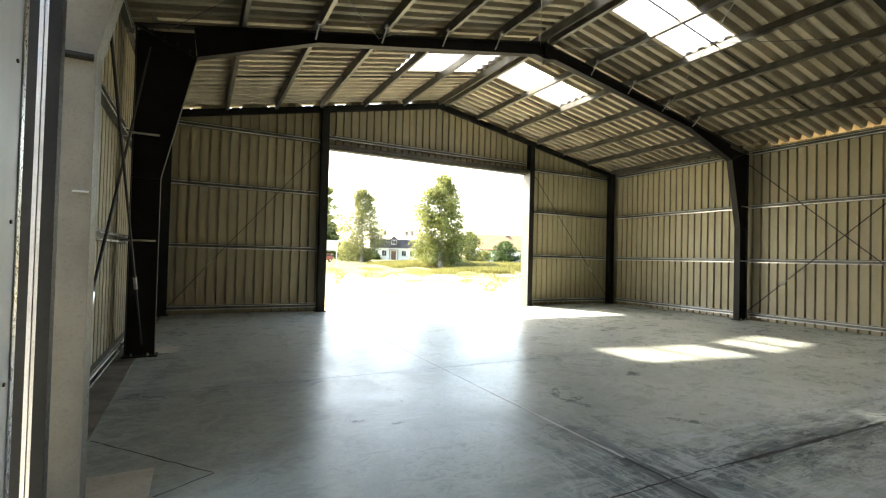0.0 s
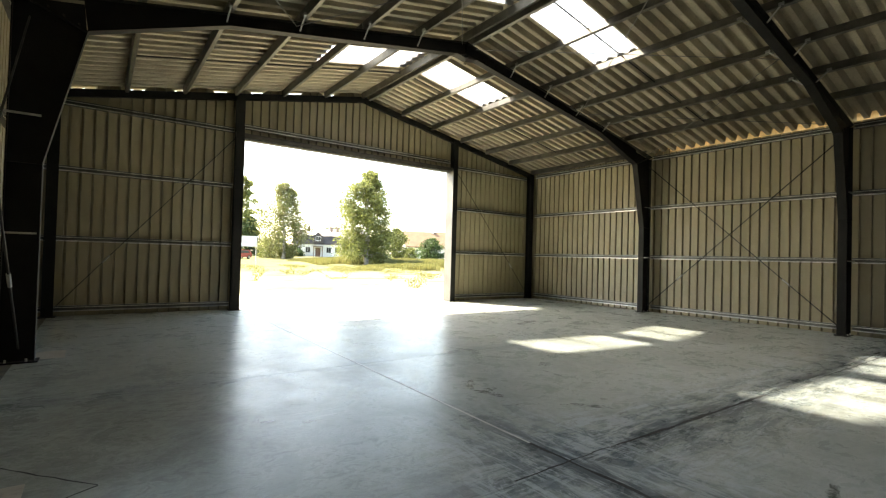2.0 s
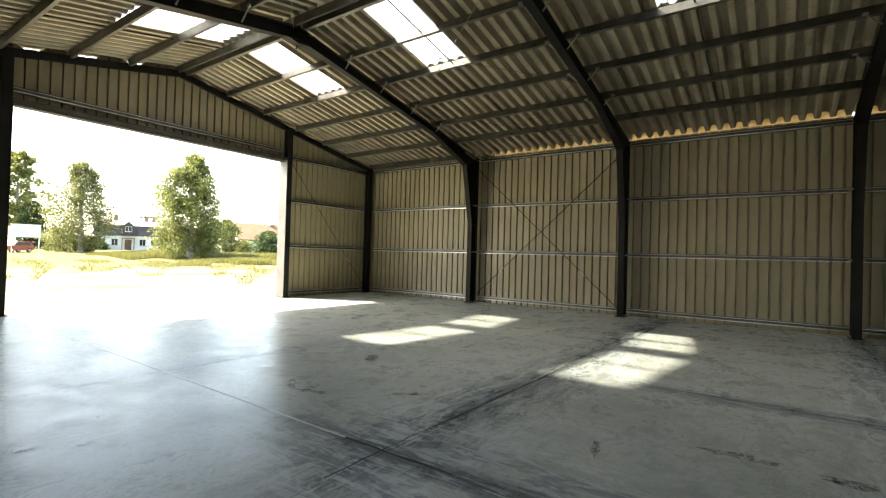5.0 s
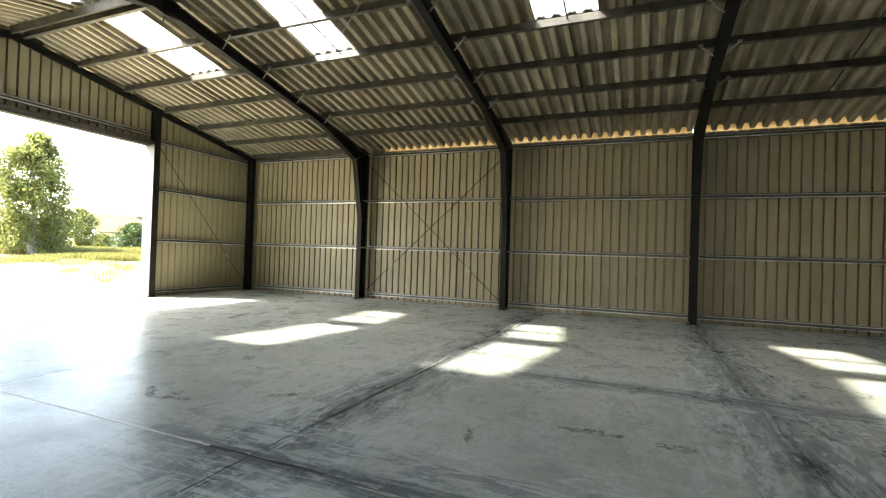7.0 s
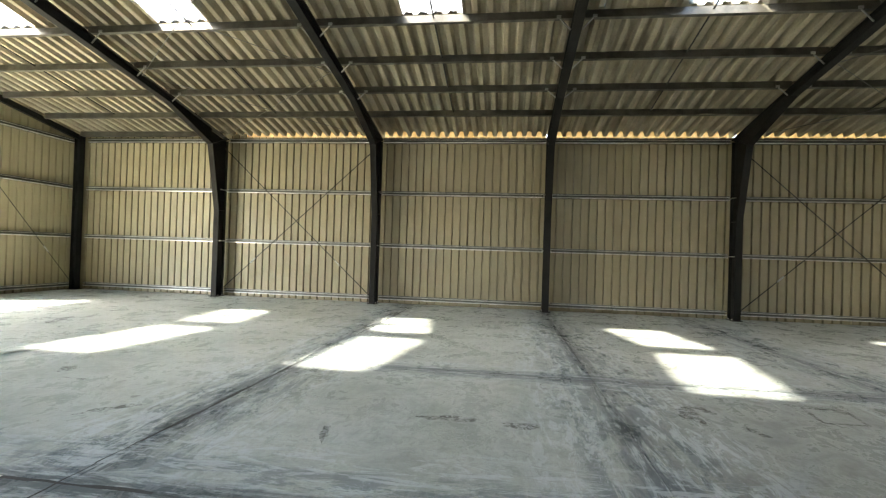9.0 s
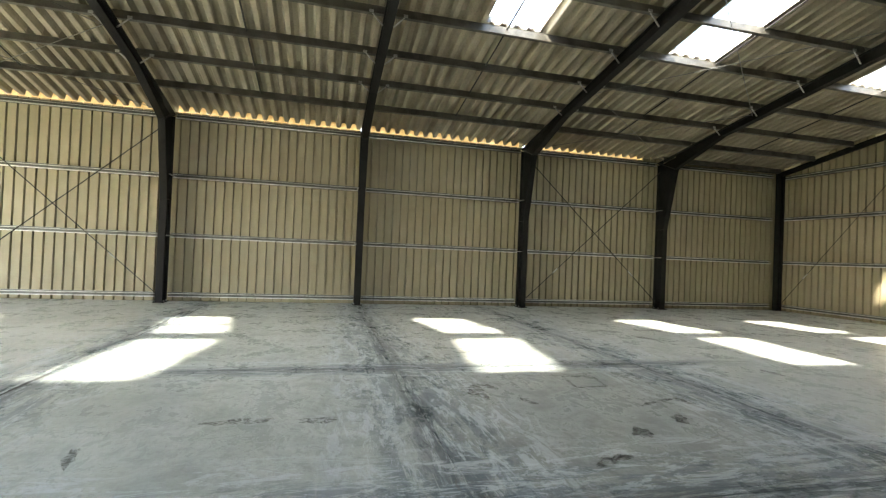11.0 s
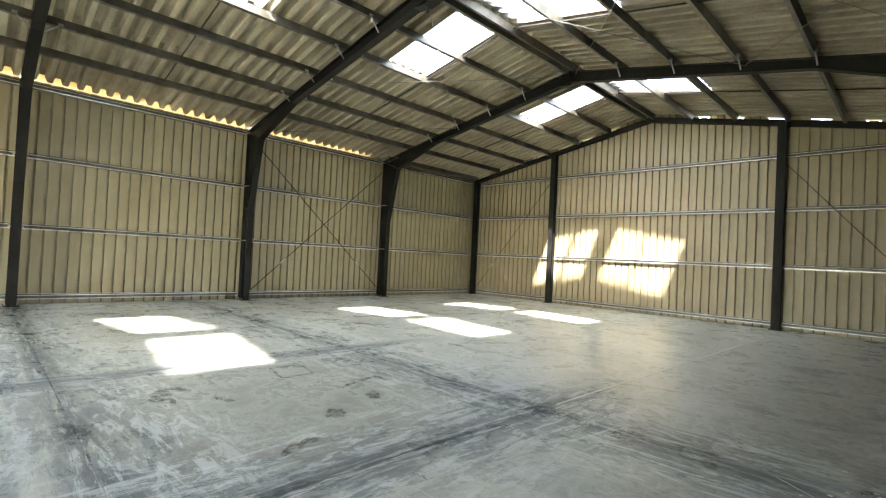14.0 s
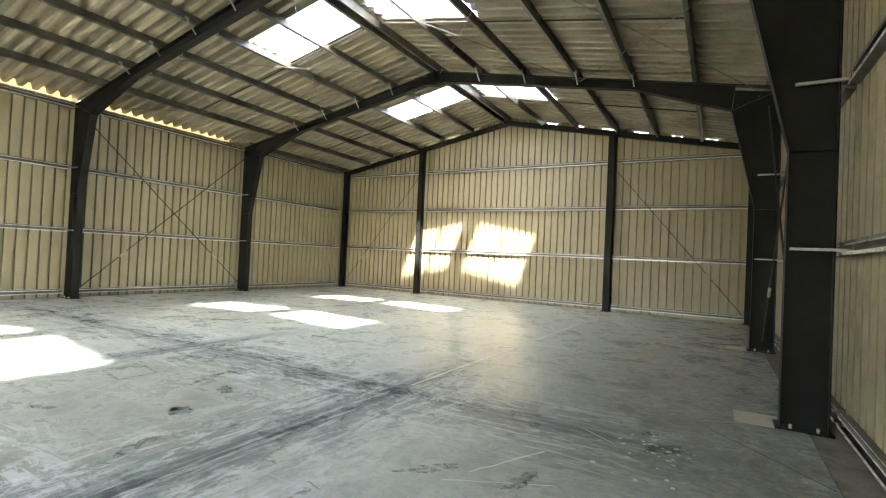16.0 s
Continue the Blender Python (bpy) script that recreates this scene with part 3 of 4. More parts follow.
part("head_rail", Build().box(0.62, 0.76, 0.2, 4.6, 3.75, 3.85).box(0.10, 0.62, 0.2, 0.24, 3.7, 3.9).box(0.10, 0.62, 4.5, 4.54, 3.7, 3.9), GALV, door_west)

# ---- floor slabs, edge strip ----
for x0, x1 in zip(XCUT, XCUT[1:]):
    for y1, y0 in zip(YCUT, YCUT[1:]):
        slab(x0, x1, y0, y1, FLOOR)
for y1, y0 in zip(YCUT, YCUT[1:]):
    slab(0.12, 0.42, y0, y1, STRIP)
for y in FRAMES:
    pad = Build().box(0.44, 1.01, y - 0.33, y + 0.12, -0.05, 0.003) if y < 5 else Build().box(0.44, 0.95, y + 0.1, y + 0.68, -0.05, 0.003)
    part("patch", pad, CONCRETE_RAW, floor)
def joint_line(y0, y1, wide):
    flat = [(4.25 + 0.013 * y + e, y) for y, e in ((y0, -wide), (y0, wide), (y1, wide), (y1, -wide))]
    part("joint_line", Build().prism(flat, lambda p, q, d: (p, q, d), -0.014, 0.002), CHALK, floor, "pale filled joint")


joint_line(4.4, 15.2, 0.012)
joint_line(-11.2, -3.9, 0.012)


def crack(pts, wide=0.012, material=FILLER):
    """A thin dark cut along a line on the floor, a little uneven."""
    rnd = random.Random(len(pts) * 7 + int(100 * pts[0][1]))
    b = Build()
    for p, q in zip(pts, pts[1:]):
        p, q = Vector((*p, 0.0012)), Vector((*q, 0.0012))
        n = max(3, int((q - p).length / 0.12))
        side = Vector((-(q - p).y, (q - p).x, 0)).normalized()
        line = [p.lerp(q, k / n) + side * rnd.uniform(-0.008, 0.008) for k in range(n + 1)]
        half = [wide * rnd.uniform(0.3, 0.75) for k in range(n + 1)]
        b.add([l - side * h for l, h in zip(line, half)] + [l + side * h for l, h in zip(line, half)],
              [(k, k + 1, n + 2 + k, n + 1 + k) for k in range(n)])
    part("crack", b, material, floor)


for y in FRAMES:
    crack([(0.44, y + 1.45), (1.33, y + 0.42), (0.98, y + 0.2)])
    crack([(0.98, y - 0.24), (0.44, y - 0.5)])
crack([(3.7, 3.97), (4.6, 3.98), (5.6, 3.96)], 0.014)
crack([(5.0, 3.96), (6.2, 3.95), (7.9, 3.92)], 0.03)
crack([(4.31, 4.6), (4.3, 3.3)], 0.03)
crack([(9.6, 3.87), (11.4, 3.82), (14.9, 3.77)], 0.02)


def stain_material():
    n = Nodes("oil_stain")
    clear = n.t.nodes.new("ShaderNodeBsdfTransparent")
    mx = n.t.nodes.new("ShaderNodeMixShader")
    n.set((0.05, 0.05, 0.047), 0.35)
    n.put(mx, 0, n.span(n.noise(13, 8, 0.78, distort=1.2), 0.42, 0.58, 0.0, 0.6))
    n.put(mx, 1, clear.outputs[0]), n.put(mx, 2, n.bsdf.outputs[0])
    n.t.links.new(mx.outputs[0], n.out.inputs[0])
    return n.m


STAIN = stain_material()


def stain(x, y, rx, ry, turn, seed):
    """An irregular patch of spilt oil or dirt."""
    rnd = random.Random(seed)
    ring = []
    for k in range(22):
        a = 2 * math.pi * k / 22
        r = 1 + 0.35 * math.sin(2 * a + seed) + 0.22 * math.sin(5 * a + seed * 2) + rnd.uniform(-0.15, 0.15)
        p = Vector((math.cos(a) * rx * r, math.sin(a) * ry * r, 0))
        p.rotate(Matrix.Rotation(radians(turn), 3, "Z"))
        ring.append((x + p.x, y + p.y, 0.0015 + 0.0002 * (seed % 4)))
    part("stain", Build().add(ring, [tuple(range(22))]), STAIN, floor)


for k, (x, y, rx, ry, turn) in enumerate((
        (6.72, -0.75, 0.2, 0.13, 20), (6.9, -0.95, 0.14, 0.06, 60), (5.32, -1.86, 0.16, 0.07, -40), (5.6, -2.5, 0.13, 0.07, -50),
        (6.1, -3.0, 0.1, 0.08, 0), (6.12, -2.65, 0.22, 0.05, -70), (4.84, -1.24, 0.17, 0.07, -60), (6.05, 1.65, 0.3, 0.06, -80),
        (6.0, 0.96, 0.22, 0.06, -85), (10.02, -5.42, 0.25, 0.12, 0), (6.3, -1.2, 0.1, 0.05, 10), (7.17, -5.43, 0.14, 0.08, 0),
        (5.05, 6.1, 0.16, 0.06, 60), (5.0, 5.7, 0.2, 0.06, -60), (6.75, 6.42, 0.2, 0.07, 30), (5.11, 5.81, 0.14, 0.05, 0), (6.4, 5.96, 0.14, 0.04, 80),
        (9.87, 9.84, 0.35, 0.15, 20), (5.6, 4.8, 0.2, 0.07, -40), (5.47, 2.64, 0.16, 0.04, 20),
        (1.5, -3.65, 0.25, 0.07, 50), (1.7, -3.9, 0.12, 0.05, 20), (2.9, -2.2, 0.2, 0.06, 40), (2.3, -2.4, 0.14, 0.07, 70), 
        (2.6, 6.05, 0.06, 0.04, 0), (2.9, 5.85, 0.07, 0.04, 30), (13.4, -1.4, 0.25, 0.1, 80))):
    stain(x, y, rx, ry, turn, k + 3)
crack([(7.24, -2.1), (7.24, -2.52), (6.76, -2.44), (6.75, -2.02), (7.24, -2.1)], 0.035, STAIN)

# pale scrapes and a faint ring on the slab
for line in (((2.75, -2.1), (2.4, -2.3), (2.1, -2.46)), ((2.66, -2.3), (2.5, -2.62), (2.33, -2.98)), ((3.4, -2.6), (3.1, -2.75)), ((3.45, -6.2), (3.2, -6.85)),
             ((2.75, -6.35), (2.6, -6.8)), ((2.2, -3.7), (1.9, -3.5)), ((4.9, -4.1), (6.7, -4.0))):
    crack(list(line), 0.012, CHALK)
crack([(7.42 + 0.17 * math.cos(0.5 * k), 0.53 + 0.17 * math.sin(0.5 * k)) for k in range(9)], 0.012, STAIN)

flakes = Build()
rnd = random.Random(77)
for k in range(46):
    x, y = rnd.gauss(1.62, 0.16), rnd.gauss(-3.6, 0.3)
    r = rnd.uniform(0.008, 0.03)
    a = rnd.uniform(0, 6.28)
    flakes.add([(x + r * math.cos(a + t) * (1 if t % 2 else 0.6), y + r * math.sin(a + t), 0.002 + 0.004 * rnd.random()) for t in (0, 1.4, 2.9, 4.6)], [(0, 1, 2, 3)])
tagged(part("paint_flakes", flakes, CHALK), "pale flakes of debris on the concrete floor", "debris", kind="stuff")

# ---- outside ----
def ground_z(x, y):
    far = max(0.0, math.hypot(x, y) - 38)
    return -0.06 + 0.45 * min(1, far / 45) ** 1.5 + 0.016 * max(0.0, far - 45) * (1 if far < 130 else 130 / far)


def ground_material():
    n = Nodes("dry_ground")
    patch = n.noise(0.4, 6, 0.65, stretch=(0.5, 1, 1), distort=0.8)
    col = n.mix(n.span(patch, 0.46, 0.62), (0.15, 0.14, 0.105), (0.088, 0.083, 0.036))
    x, y, z = n.axes()
    far = n.span(y, 34, 46)
    col = n.mix(n.math("MULTIPLY", far, 0.7), col, (0.085, 0.086, 0.032))
    col = n.mix(n.math("MULTIPLY", n.span(n.noise(3, 5, 0.7), 0.5, 0.7), 0.4), col, (0.085, 0.075, 0.034))
    # pale gravel apron before the north doorway
    apron = n.span(n.math("ADD", y, n.math("MULTIPLY", n.noise(0.25, 5, 0.6), 10)), 28, 21)
    gravel = n.mix(n.span(n.noise(1.2, 6, 0.7), 0.4, 0.62), (0.46, 0.425, 0.32), (0.36, 0.33, 0.23))
    col = n.mix(n.math("MULTIPLY", apron, n.span(y, 10, 14)), col, gravel)
    n.bump(n.noise(4, 5), 0.5, 0.08)
    return n.set(col, 0.95, 0.0, 0.03)


b = Build()
rings = [0, 8, 16, 22, 30, 38, 46, 56, 68, 80, 95, 115, 140, 180, 260, 420, 800, 1600, 3000]
SEG = 72
for r in rings[1:]:
    for k in range(SEG):
        a = 2 * math.pi * k / SEG
        x, y = XM + r * math.sin(a), r * math.cos(a)
        wob = 0.0 if r < 20 else 0.08 * noise.noise(Vector((x * 0.11, y * 0.11, 3)))
        b.v.append((x, y, (ground_z(x, y) if y > 0 else -0.06) + wob - (0.26 if r < 10 else 0)))
for i in range(len(rings) - 2):
    for k in range(SEG):
        b.f.append((i * SEG + k, i * SEG + (k + 1) % SEG, (i + 1) * SEG + (k + 1) % SEG, (i + 1) * SEG + k))
b.f.append(tuple(range(SEG))[::-1])
ground = part("ground", b, ground_material())
tagged(ground, "pale dry ground with patches of yellow-green grass", "ground", kind="structure")


# Unseen pale slab, added to throw daylight in through the west door.
BOUNCE = coated("bounce_concrete", (0.33, 0.315, 0.28), (0.24, 0.23, 0.2), 0.85, 0, 25, 0.5, 0.4)
yard = part("yard", Build().box(-16.0, -0.02, -9.0, 15.0, -0.2, -0.012), BOUNCE)
tagged(yard, "unseen pale slab added to bounce light through the side door", "pavement", kind="structure")


def leaf_material(name, light, dark):
    n = Nodes(name)
    isl = n.t.nodes.new("ShaderNodeNewGeometry").outputs["Random Per Island"]
    col = n.mix(isl, light, dark)
    n.set(col, 0.6)
    n.put(n.bsdf, "Transmission Weight", 0.0)
    tr = n.t.nodes.new("ShaderNodeBsdfTranslucent")
    n.put(tr, 0, col)
    mx = n.t.nodes.new("ShaderNodeMixShader")
    n.put(mx, 0, 0.48), n.put(mx, 1, n.bsdf.outputs[0]), n.put(mx, 2, tr.outputs[0])
    n.t.links.new(mx.outputs[0], n.out.inputs[0])
    return n.m


LEAF = leaf_material("birch_leaves", (0.19, 0.205, 0.06), (0.09, 0.108, 0.029))
LEAF_PALE = leaf_material("pale_leaves", (0.17, 0.178, 0.06), (0.09, 0.102, 0.033))
LEAF_DARK = leaf_material("dark_leaves", (0.05, 0.085, 0.02), (0.02, 0.04, 0.012))
STRAW = leaf_material("tall_grass", (0.16, 0.15, 0.05), (0.09, 0.092, 0.026))
BARK = coated("bark", (0.3, 0.28, 0.25), (0.1, 0.09, 0.08), 0.85, 0, 12, 2.0, 0.6)


def polar(az, dist, dz=0.0):
    x, y = 1.3 + dist * math.sin(radians(az)), 1.5 + dist * math.cos(radians(az))
    return Vector((x, y, ground_z(x, y) + dz))


def tree(name, az, dist, high, wide, material, label, seed, droop=0.6, skirt=0.06, leaves=6000, size=0.2, taper=0.75):
    """Trunk and limbs with hanging sprays of small leaves."""
    rnd = random.Random(seed)
    th = holder(name, polar(az, dist, -0.1), label, "tree")
    wood, crown = Build(), Build()
    bend = [Vector((rnd.uniform(-0.02, 0.02) * high, rnd.uniform(-0.02, 0.02) * high, high * k / 6)) for k in range(7)]
    bend[0] = Vector((0, 0, 0))
    for k in range(6):
        r = 0.028 * high
        wood.tube(bend[k], bend[k + 1], r * (1 - k / 6.2), r * (1 - (k + 1) / 6.2))
    sprays = []
    limbs = 46
    for i in range(limbs):
        f = skirt + (0.97 - skirt) * (i + rnd.random()) / limbs
        z = f * high
        k = min(5, int(f * 6))
        base = bend[k].lerp(bend[k + 1], f * 6 - k)
        a = i * 2.4 + rnd.uniform(-0.5, 0.5)
        e = (f - skirt) / (1 - skirt)
        shape = min(1.0, 1.9 * (1 - e) ** 0.85 * (e + 0.18) ** taper) * rnd.uniform(0.5, 1.12)
        reach = max(0.25, wide / 2 * shape)
        rise = rnd.uniform(0.1, 0.55) * reach
        tip = base + Vector((math.cos(a) * reach, math.sin(a) * reach, rise))
        mid = base.lerp(tip, 0.5) + Vector((0, 0, 0.12 * reach))
        r = 0.006 * high * (1.1 - f)
        wood.tube(base, mid, r, r * 0.7, 5).tube(mid, tip, r * 0.7, r * 0.25, 5)
        for j in range(7):
            q = mid.lerp(tip, rnd.random() * 1.15 - 0.1) if j else tip
            sprays.append((q, reach))
    for i in range(leaves):
        q, reach = sprays[rnd.randrange(len(sprays))]
        fall = rnd.random() ** 1.5 * droop * (0.6 + reach * 0.35)
        spread = 0.22 + 0.1 * reach
        p = q + Vector((rnd.gauss(0, spread), rnd.gauss(0, spread), rnd.gauss(0, spread * 0.6) - fall))
        if p.z < 0.1:
            p.z = rnd.uniform(0.1, 0.5)
        u = Vector((rnd.gauss(0, 1), rnd.gauss(0, 1), rnd.gauss(0, 1))).normalized()
        w = u.orthogonal().normalized()
        w.rotate(Matrix.Rotation(rnd.random() * 6.28, 3, u))
        g = size * rnd.uniform(0.6, 1.4)
        h = u.cross(w) * g * 0.6
        crown.add([p - w * g - h * 0.2, p + h, p + w * g + h * 0.2, p - h], [(0, 1, 2, 3)])
    part("trunk", wood, BARK, th)
    me = bpy.data.meshes.new("crown")
    me.from_pydata(crown.v, [], crown.f)
    me.materials.append(material)
    part("crown", me, material, th)
    return th


tree("birch", 26.8, 67, 13.4, 9.2, LEAF, "tall green birch with hanging branches in long grass", 3, 1.2, 0.04, 30000, 0.14, 0.7)
tree("birch", 17.4, 88, 13.6, 13.0, LEAF_PALE, "slender pale green birch beside the road", 5, 1.3, 0.06, 21000, 0.13, 0.95)
tree("tree", 12.9, 110, 17.0, 10.0, LEAF, "tall broad green tree behind the sign", 7, 0.5, 0.2, 6500, 0.24)
tree("fir_tree", 13.9, 105, 8.0, 5.0, LEAF_DARK, "dark green conifer behind the sign", 9, 0.3, 0.02, 4200, 0.2, 0.5)
tree("tree", 30.4, 92, 6.4, 4.4, LEAF, "small rounded green tree behind the birch", 11, 0.4, 0.05, 3600, 0.18)
tree("round_bush", 34.5, 84, 4.3, 5.4, LEAF_DARK, "dark green rounded bush in front of a house", 13, 0.3, 0.0, 6500, 0.14, 0.45)
for k, (az, dist, hi, wi) in enumerate(((15.6, 92, 3.6, 4.5), (18.9, 108, 1.6, 2.5), (24.6, 100, 4.0, 4.5), (27.5, 95, 3.6, 6), (32.0, 96, 2.6, 3.5), (37.4, 90, 2.2, 4.0), (16.6, 94, 2.4, 4))):
    tree("shrub", az, dist, hi, wi, LEAF_DARK if k % 2 else LEAF, "low green garden shrub near the houses", 20 + k, 0.2, 0.0, 2200, 0.15, 0.4)
for k, (az, dist, hi, wi) in enumerate(((4, 150, 15, 14), (9, 160, 16, 15), (23, 170, 9, 16), (29, 180, 9, 16), (41, 150, 12, 14), (47, 130, 13, 12))):
    tree("tree", az, dist, hi, wi, LEAF_DARK, "distant green tree behind the houses", 40 + k, 0.3, 0.05, 2500, 0.35)

# tall grass belt, and low tufts on the open ground
def grass(name, count, area, height, seed, label):
    rnd = random.Random(seed)
    v, f = [], []
    while len(f) < count:
        az, d = rnd.uniform(*area[0]), rnd.uniform(*area[1])
        if noise.noise(Vector((az * 0.35, d * 0.09, seed))) + rnd.uniform(-0.3, 0.3) < area[2]:
            continue
        if rnd.random() > (az - area[0][0]) / 4:
            continue
        p = polar(az, d, -0.03)
        edge = noise.noise(Vector((az * 0.5, seed, 1.5)))
        if d < area[1][0] + (area[1][1] - area[1][0]) * 0.45 * (0.5 + edge):
            continue
        h, a = height * rnd.uniform(0.5, 1.3) * min(1.0, 0.25 + (az - area[0][0]) / 9), rnd.uniform(0, 6.28)
        dx, dy = math.cos(a) * 0.035, math.sin(a) * 0.035
        lx, ly = rnd.gauss(0, 0.18) * h, rnd.gauss(0, 0.18) * h
        n = len(v)
        v += [(p.x - dx, p.y - dy, p.z), (p.x + dx, p.y + dy, p.z), (p.x + lx + dx * .3, p.y + ly, p.z + h), (p.x + lx - dx * .3, p.y + ly, p.z + h)]
        f.append((n, n + 1, n + 2, n + 3))
    me = bpy.data.meshes.new(name)
    me.from_pydata(v, [], f)
    me.materials.append(STRAW)
    return tagged(new(name, me), label, "grass", kind="stuff")


grass("tall_grass", 42000, ((17.5, 44), (60, 84), -0.15), 0.75, 2, "belt of tall yellow-green grass across the field")
grass("tall_grass", 16000, ((25, 44), (47, 62), 0.05), 0.55, 6, "belt of tall yellow-green grass across the field")
grass("grass_tufts", 8000, ((4, 44), (24, 60), 0.1), 0.13, 4, "thin yellow-green tufts on dry ground")

# ---- houses, car and sign ----
PLASTER = coated("white_plaster", (0.74, 0.73, 0.69), (0.62, 0.605, 0.56), 0.85, 0, 20, 0.6)
SLATE = coated("dark_roof_tiles", (0.06, 0.05, 0.05), (0.035, 0.03, 0.03), 0.75, 0, 8, 0.8)
TILE = coated("orange_roof_tiles", (0.12, 0.07, 0.034), (0.09, 0.052, 0.025), 0.8, 0, 8, 0.8)
PALE_ROOF = coated("pale_roof", (0.34, 0.31, 0.28), (0.27, 0.25, 0.22), 0.6, 0, 8, 0.8)
BRICK = coated("chimney_brick", (0.2, 0.15, 0.12), (0.15, 0.11, 0.09), 0.85)
PANE = coated("window_pane", (0.03, 0.035, 0.04), (0.02, 0.02, 0.025), 0.1)
WOOD = coated("brown_wood", (0.16, 0.09, 0.05), (0.1, 0.05, 0.03), 0.6)


def window(parent, x, z, w, h, y):
    f = Build()
    for a, c, d, e in ((x - w / 2 - .07, x + w / 2 + .07, z - h / 2 - .07, z - h / 2), (x - w / 2 - .07, x + w / 2 + .07, z + h / 2, z + h / 2 + .07),
                       (x - w / 2 - .07, x - w / 2, z - h / 2, z + h / 2), (x + w / 2, x + w / 2 + .07, z - h / 2, z + h / 2), (x - .03, x + .03, z - h / 2, z + h / 2)):
        f.box(a, c, y - 0.06, y + 0.04, d, e)
    win = part("window", f, WHITE_STEEL, parent)
    part("pane", Build().box(x - w / 2, x + w / 2, y - 0.02, y + 0.02, z - h / 2, z + h / 2), PANE, win)
    part("sill", Build().box(x - w / 2 - .12, x + w / 2 + .12, y - 0.16, y, z - h / 2 - .12, z - h / 2 - .07), WHITE_STEEL, win)


h1 = holder("house", polar(21.2, 112, -0.2), "white plastered house with dark mansard roof and dormer", "house")
h1.rotation_euler = (0, 0, radians(-21.5))
part("wall", Build().box(-5.4, 5.4, 0, 9, 0, 3.0), PLASTER, h1)
roof1 = Build().prism([(-0.4, 2.95), (0.7, 5.0), (4.5, 6.1), (8.3, 5.0), (9.4, 2.95)], lambda p, q, d: (d, p, q), -5.6, 5.6)
rp = part("roof", roof1, SLATE, h1)
part("roof_top", Build().prism([(0.55, 5.02), (4.5, 6.2), (8.45, 5.02)], lambda p, q, d: (d, p, q), -5.7, 5.7), PALE_ROOF, h1)
for cx in (-2.2, 3.0, 4.4):
    part("chimney", Build().box(cx - .35, cx + .35, 4.2, 4.9, 5.6, 7.1).box(cx - .42, cx + .42, 4.13, 4.97, 7.1, 7.25), BRICK, rp)
part("dormer", Build().prism([(-1.2, 3.2), (1.2, 3.2), (1.2, 4.7), (0, 5.8), (-1.2, 4.7)], lambda p, q, d: (p, d, q), -0.35, 3.5), SLATE, h1)
window(h1, 0, 4.3, 1.0, 0.9, -0.37)
for wx in (-4.2, -2.2, 2.4, 4.3):
    window(h1, wx, 1.7, 0.95, 1.2, -0.02)
part("door", Build().box(-0.55, 0.55, -0.08, 0.02, 0.1, 2.2), WOOD, h1)
part("porch", Build().box(-1.1, 1.1, -1.2, 0, 2.4, 2.52).box(-1.05, -0.9, -1.15, -1.0, 0, 2.4).box(0.9, 1.05, -1.15, -1.0, 0, 2.4), WOOD, h1)

h2 = holder("house", polar(35.6, 106, -0.3), "white plastered house with orange tiled gable roof", "house")
h2.rotation_euler = (0, 0, radians(-24))
part("wall", Build().box(-7.5, 7.5, 0, 8, 0, 3.4).prism([(0, 3.4), (8, 3.4), (4, 6.5)], lambda p, q, d: (d, p, q), -7.5, 7.5), PLASTER, h2)
rp = part("roof", Build().prism([(-0.5, 3.0), (4, 6.5), (8.5, 3.0), (8.5, 3.2), (4, 6.75), (-0.5, 3.2)], lambda p, q, d: (d, p, q), -7.9, 7.9), TILE, h2)
part("chimney", Build().box(-1.4, -0.8, 3.6, 4.2, 6.2, 7.6), PLASTER, rp)
for wx in (-5.6, -3.0, 2.0, 4.8):
    window(h2, wx, 1.8, 1.1, 1.2, -0.02)
part("shed", Build().box(-9.5, -7.6, -1.5, 3, 0, 2.2), PLASTER, h2)
h3 = holder("house", polar(23.5, 150, 0), "pale-roofed farm building behind the houses", "house")
h3.rotation_euler = (0, 0, radians(-20))
part("wall", Build().box(-9, 9, 0, 9, 0, 4.5), PLASTER, h3)
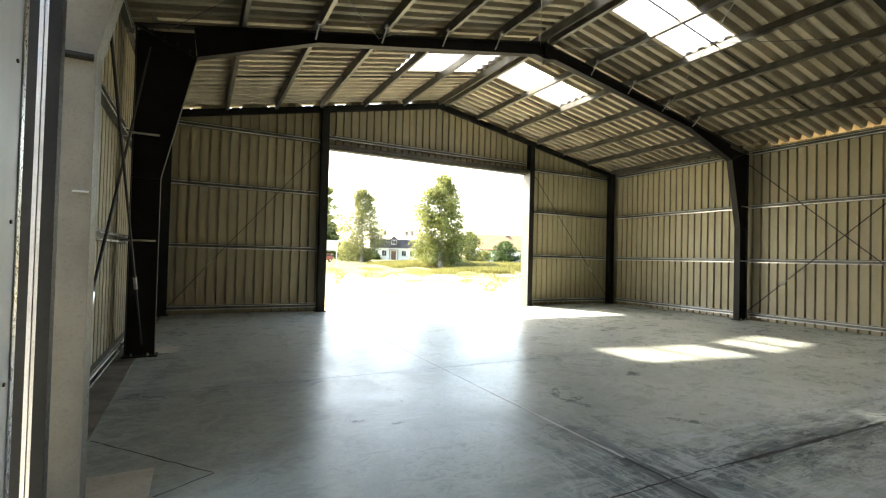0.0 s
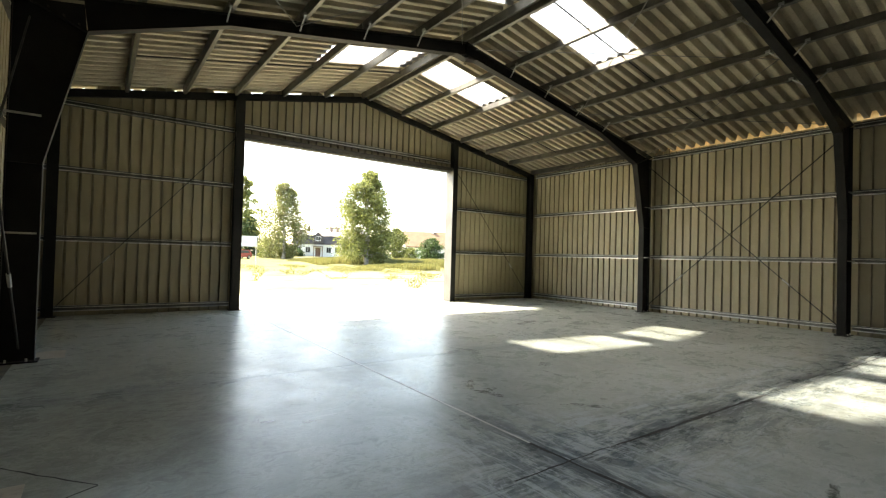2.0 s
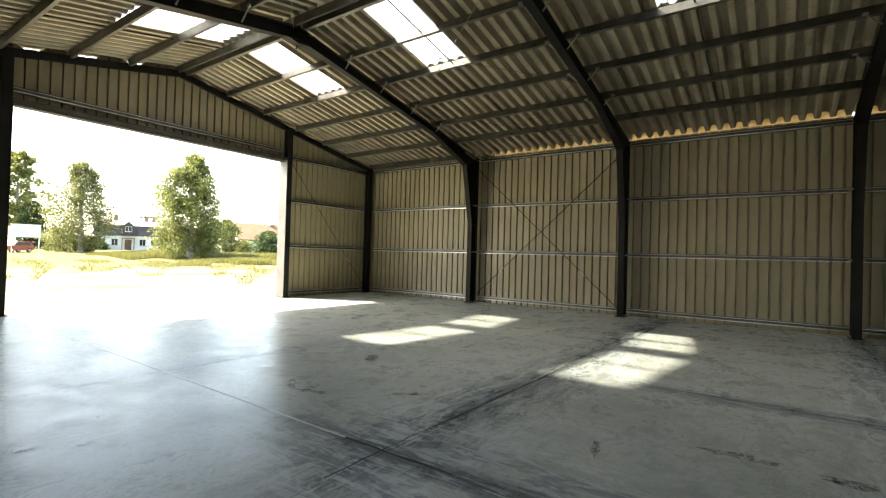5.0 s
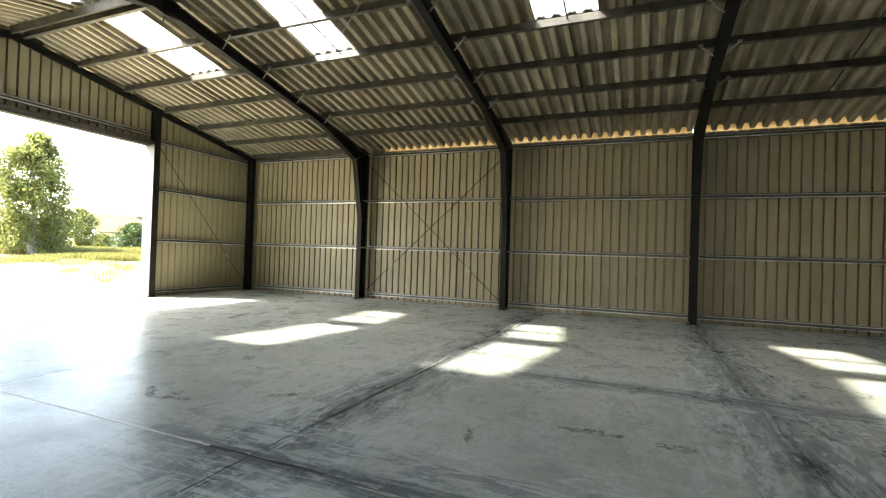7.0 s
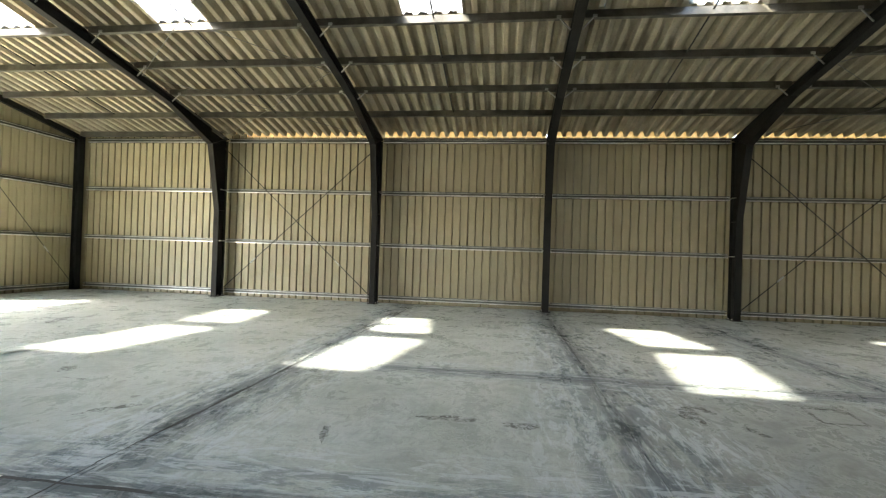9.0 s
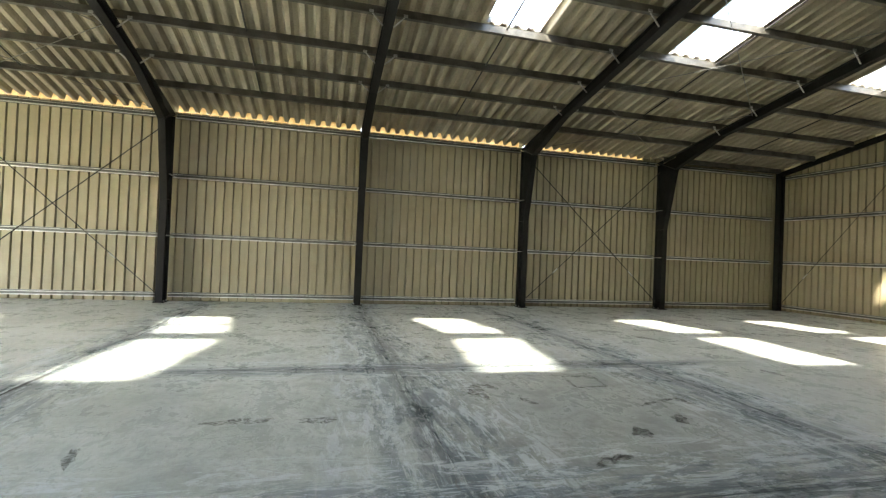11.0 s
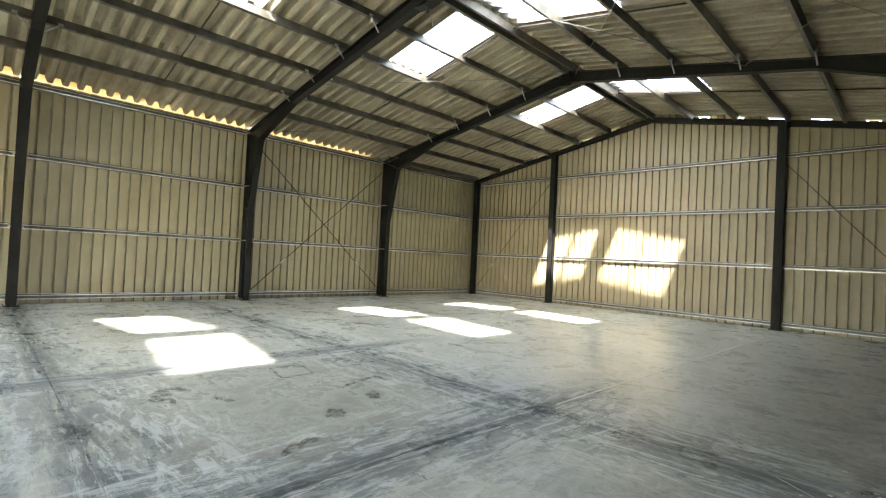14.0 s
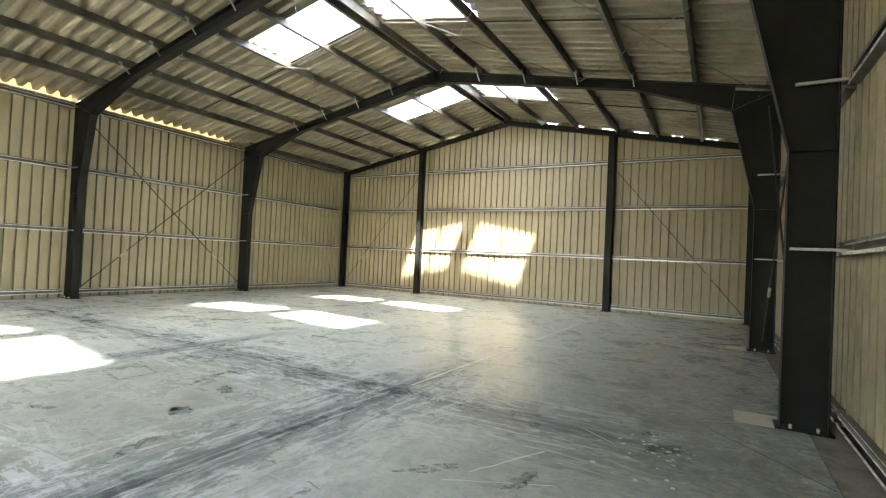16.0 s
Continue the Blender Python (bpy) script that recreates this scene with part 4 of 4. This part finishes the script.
part("roof", Build().prism([(-0.5, 4.3), (4.5, 8.0), (9.5, 4.3)], lambda p, q, d: (d, p, q), -9.4, 9.4), PALE_ROOF, h3)

sign = holder("sign_board", polar(13.5, 58), "blank white sign board on two thin posts", "sign")
sign.rotation_euler = (0, 0, radians(-13.5))
part("board", Build().box(-1.05, 1.05, -0.03, 0.03, 2.1, 3.2), WHITE_STEEL, sign)
part("board_frame", Build().box(-1.1, 1.1, -0.035, 0.035, 3.2, 3.25).box(-1.1, 1.1, -0.035, 0.035, 2.05, 2.1), GALV, sign)
for x in (-0.95, 0.95):
    part("post", Build().tube((x, 0.06, 0), (x, 0.06, 3.2), 0.04), GALV, sign)

RED = coated("red_car_paint", (0.32, 0.06, 0.045), (0.25, 0.045, 0.035), 0.25)
TYRE = coated("tyre_rubber", (0.02, 0.02, 0.02), (0.015, 0.015, 0.015), 0.8)
car = holder("car", polar(12.75, 82), "small red hatchback parked by the trees", "car")
car.rotation_euler = (0, 0, radians(35))
side = [(-1.9, 0.3), (-1.95, 0.75), (-1.1, 0.9), (-0.55, 1.42), (1.2, 1.45), (1.85, 0.95), (1.9, 0.3)]
body = part("body", Build().prism(side, lambda p, q, d: (p, d, q), -0.8, 0.8), RED, car)
for y in (-0.81, 0.81):
    part("window", Build().prism([(-0.95, 0.93), (-0.5, 1.35), (1.1, 1.37), (1.5, 0.95)], lambda p, q, d: (p, d, q), min(y, y * 0.99), max(y, y * 0.99)), PANE, body)
part("windscreen", Build().prism([(-1.1, 0.92), (-0.57, 1.4), (-0.59, 1.41), (-1.12, 0.93)], lambda p, q, d: (p, d, q), -0.7, 0.7), PANE, body)
for x in (-1.25, 1.25):
    for y in (-0.72, 0.72):
        w = part("wheel", Build().tube((x, y - 0.1, 0.3), (x, y + 0.1, 0.3), 0.3, n=16), TYRE, car)
        part("rim", Build().tube((x, y - 0.11, 0.3), (x, y + 0.11, 0.3), 0.18, n=12), ALU, w)
for y in (-0.55, 0.55):
    part("headlight", Build().box(-1.97, -1.9, y - 0.15, y + 0.15, 0.6, 0.74), PANE, body)
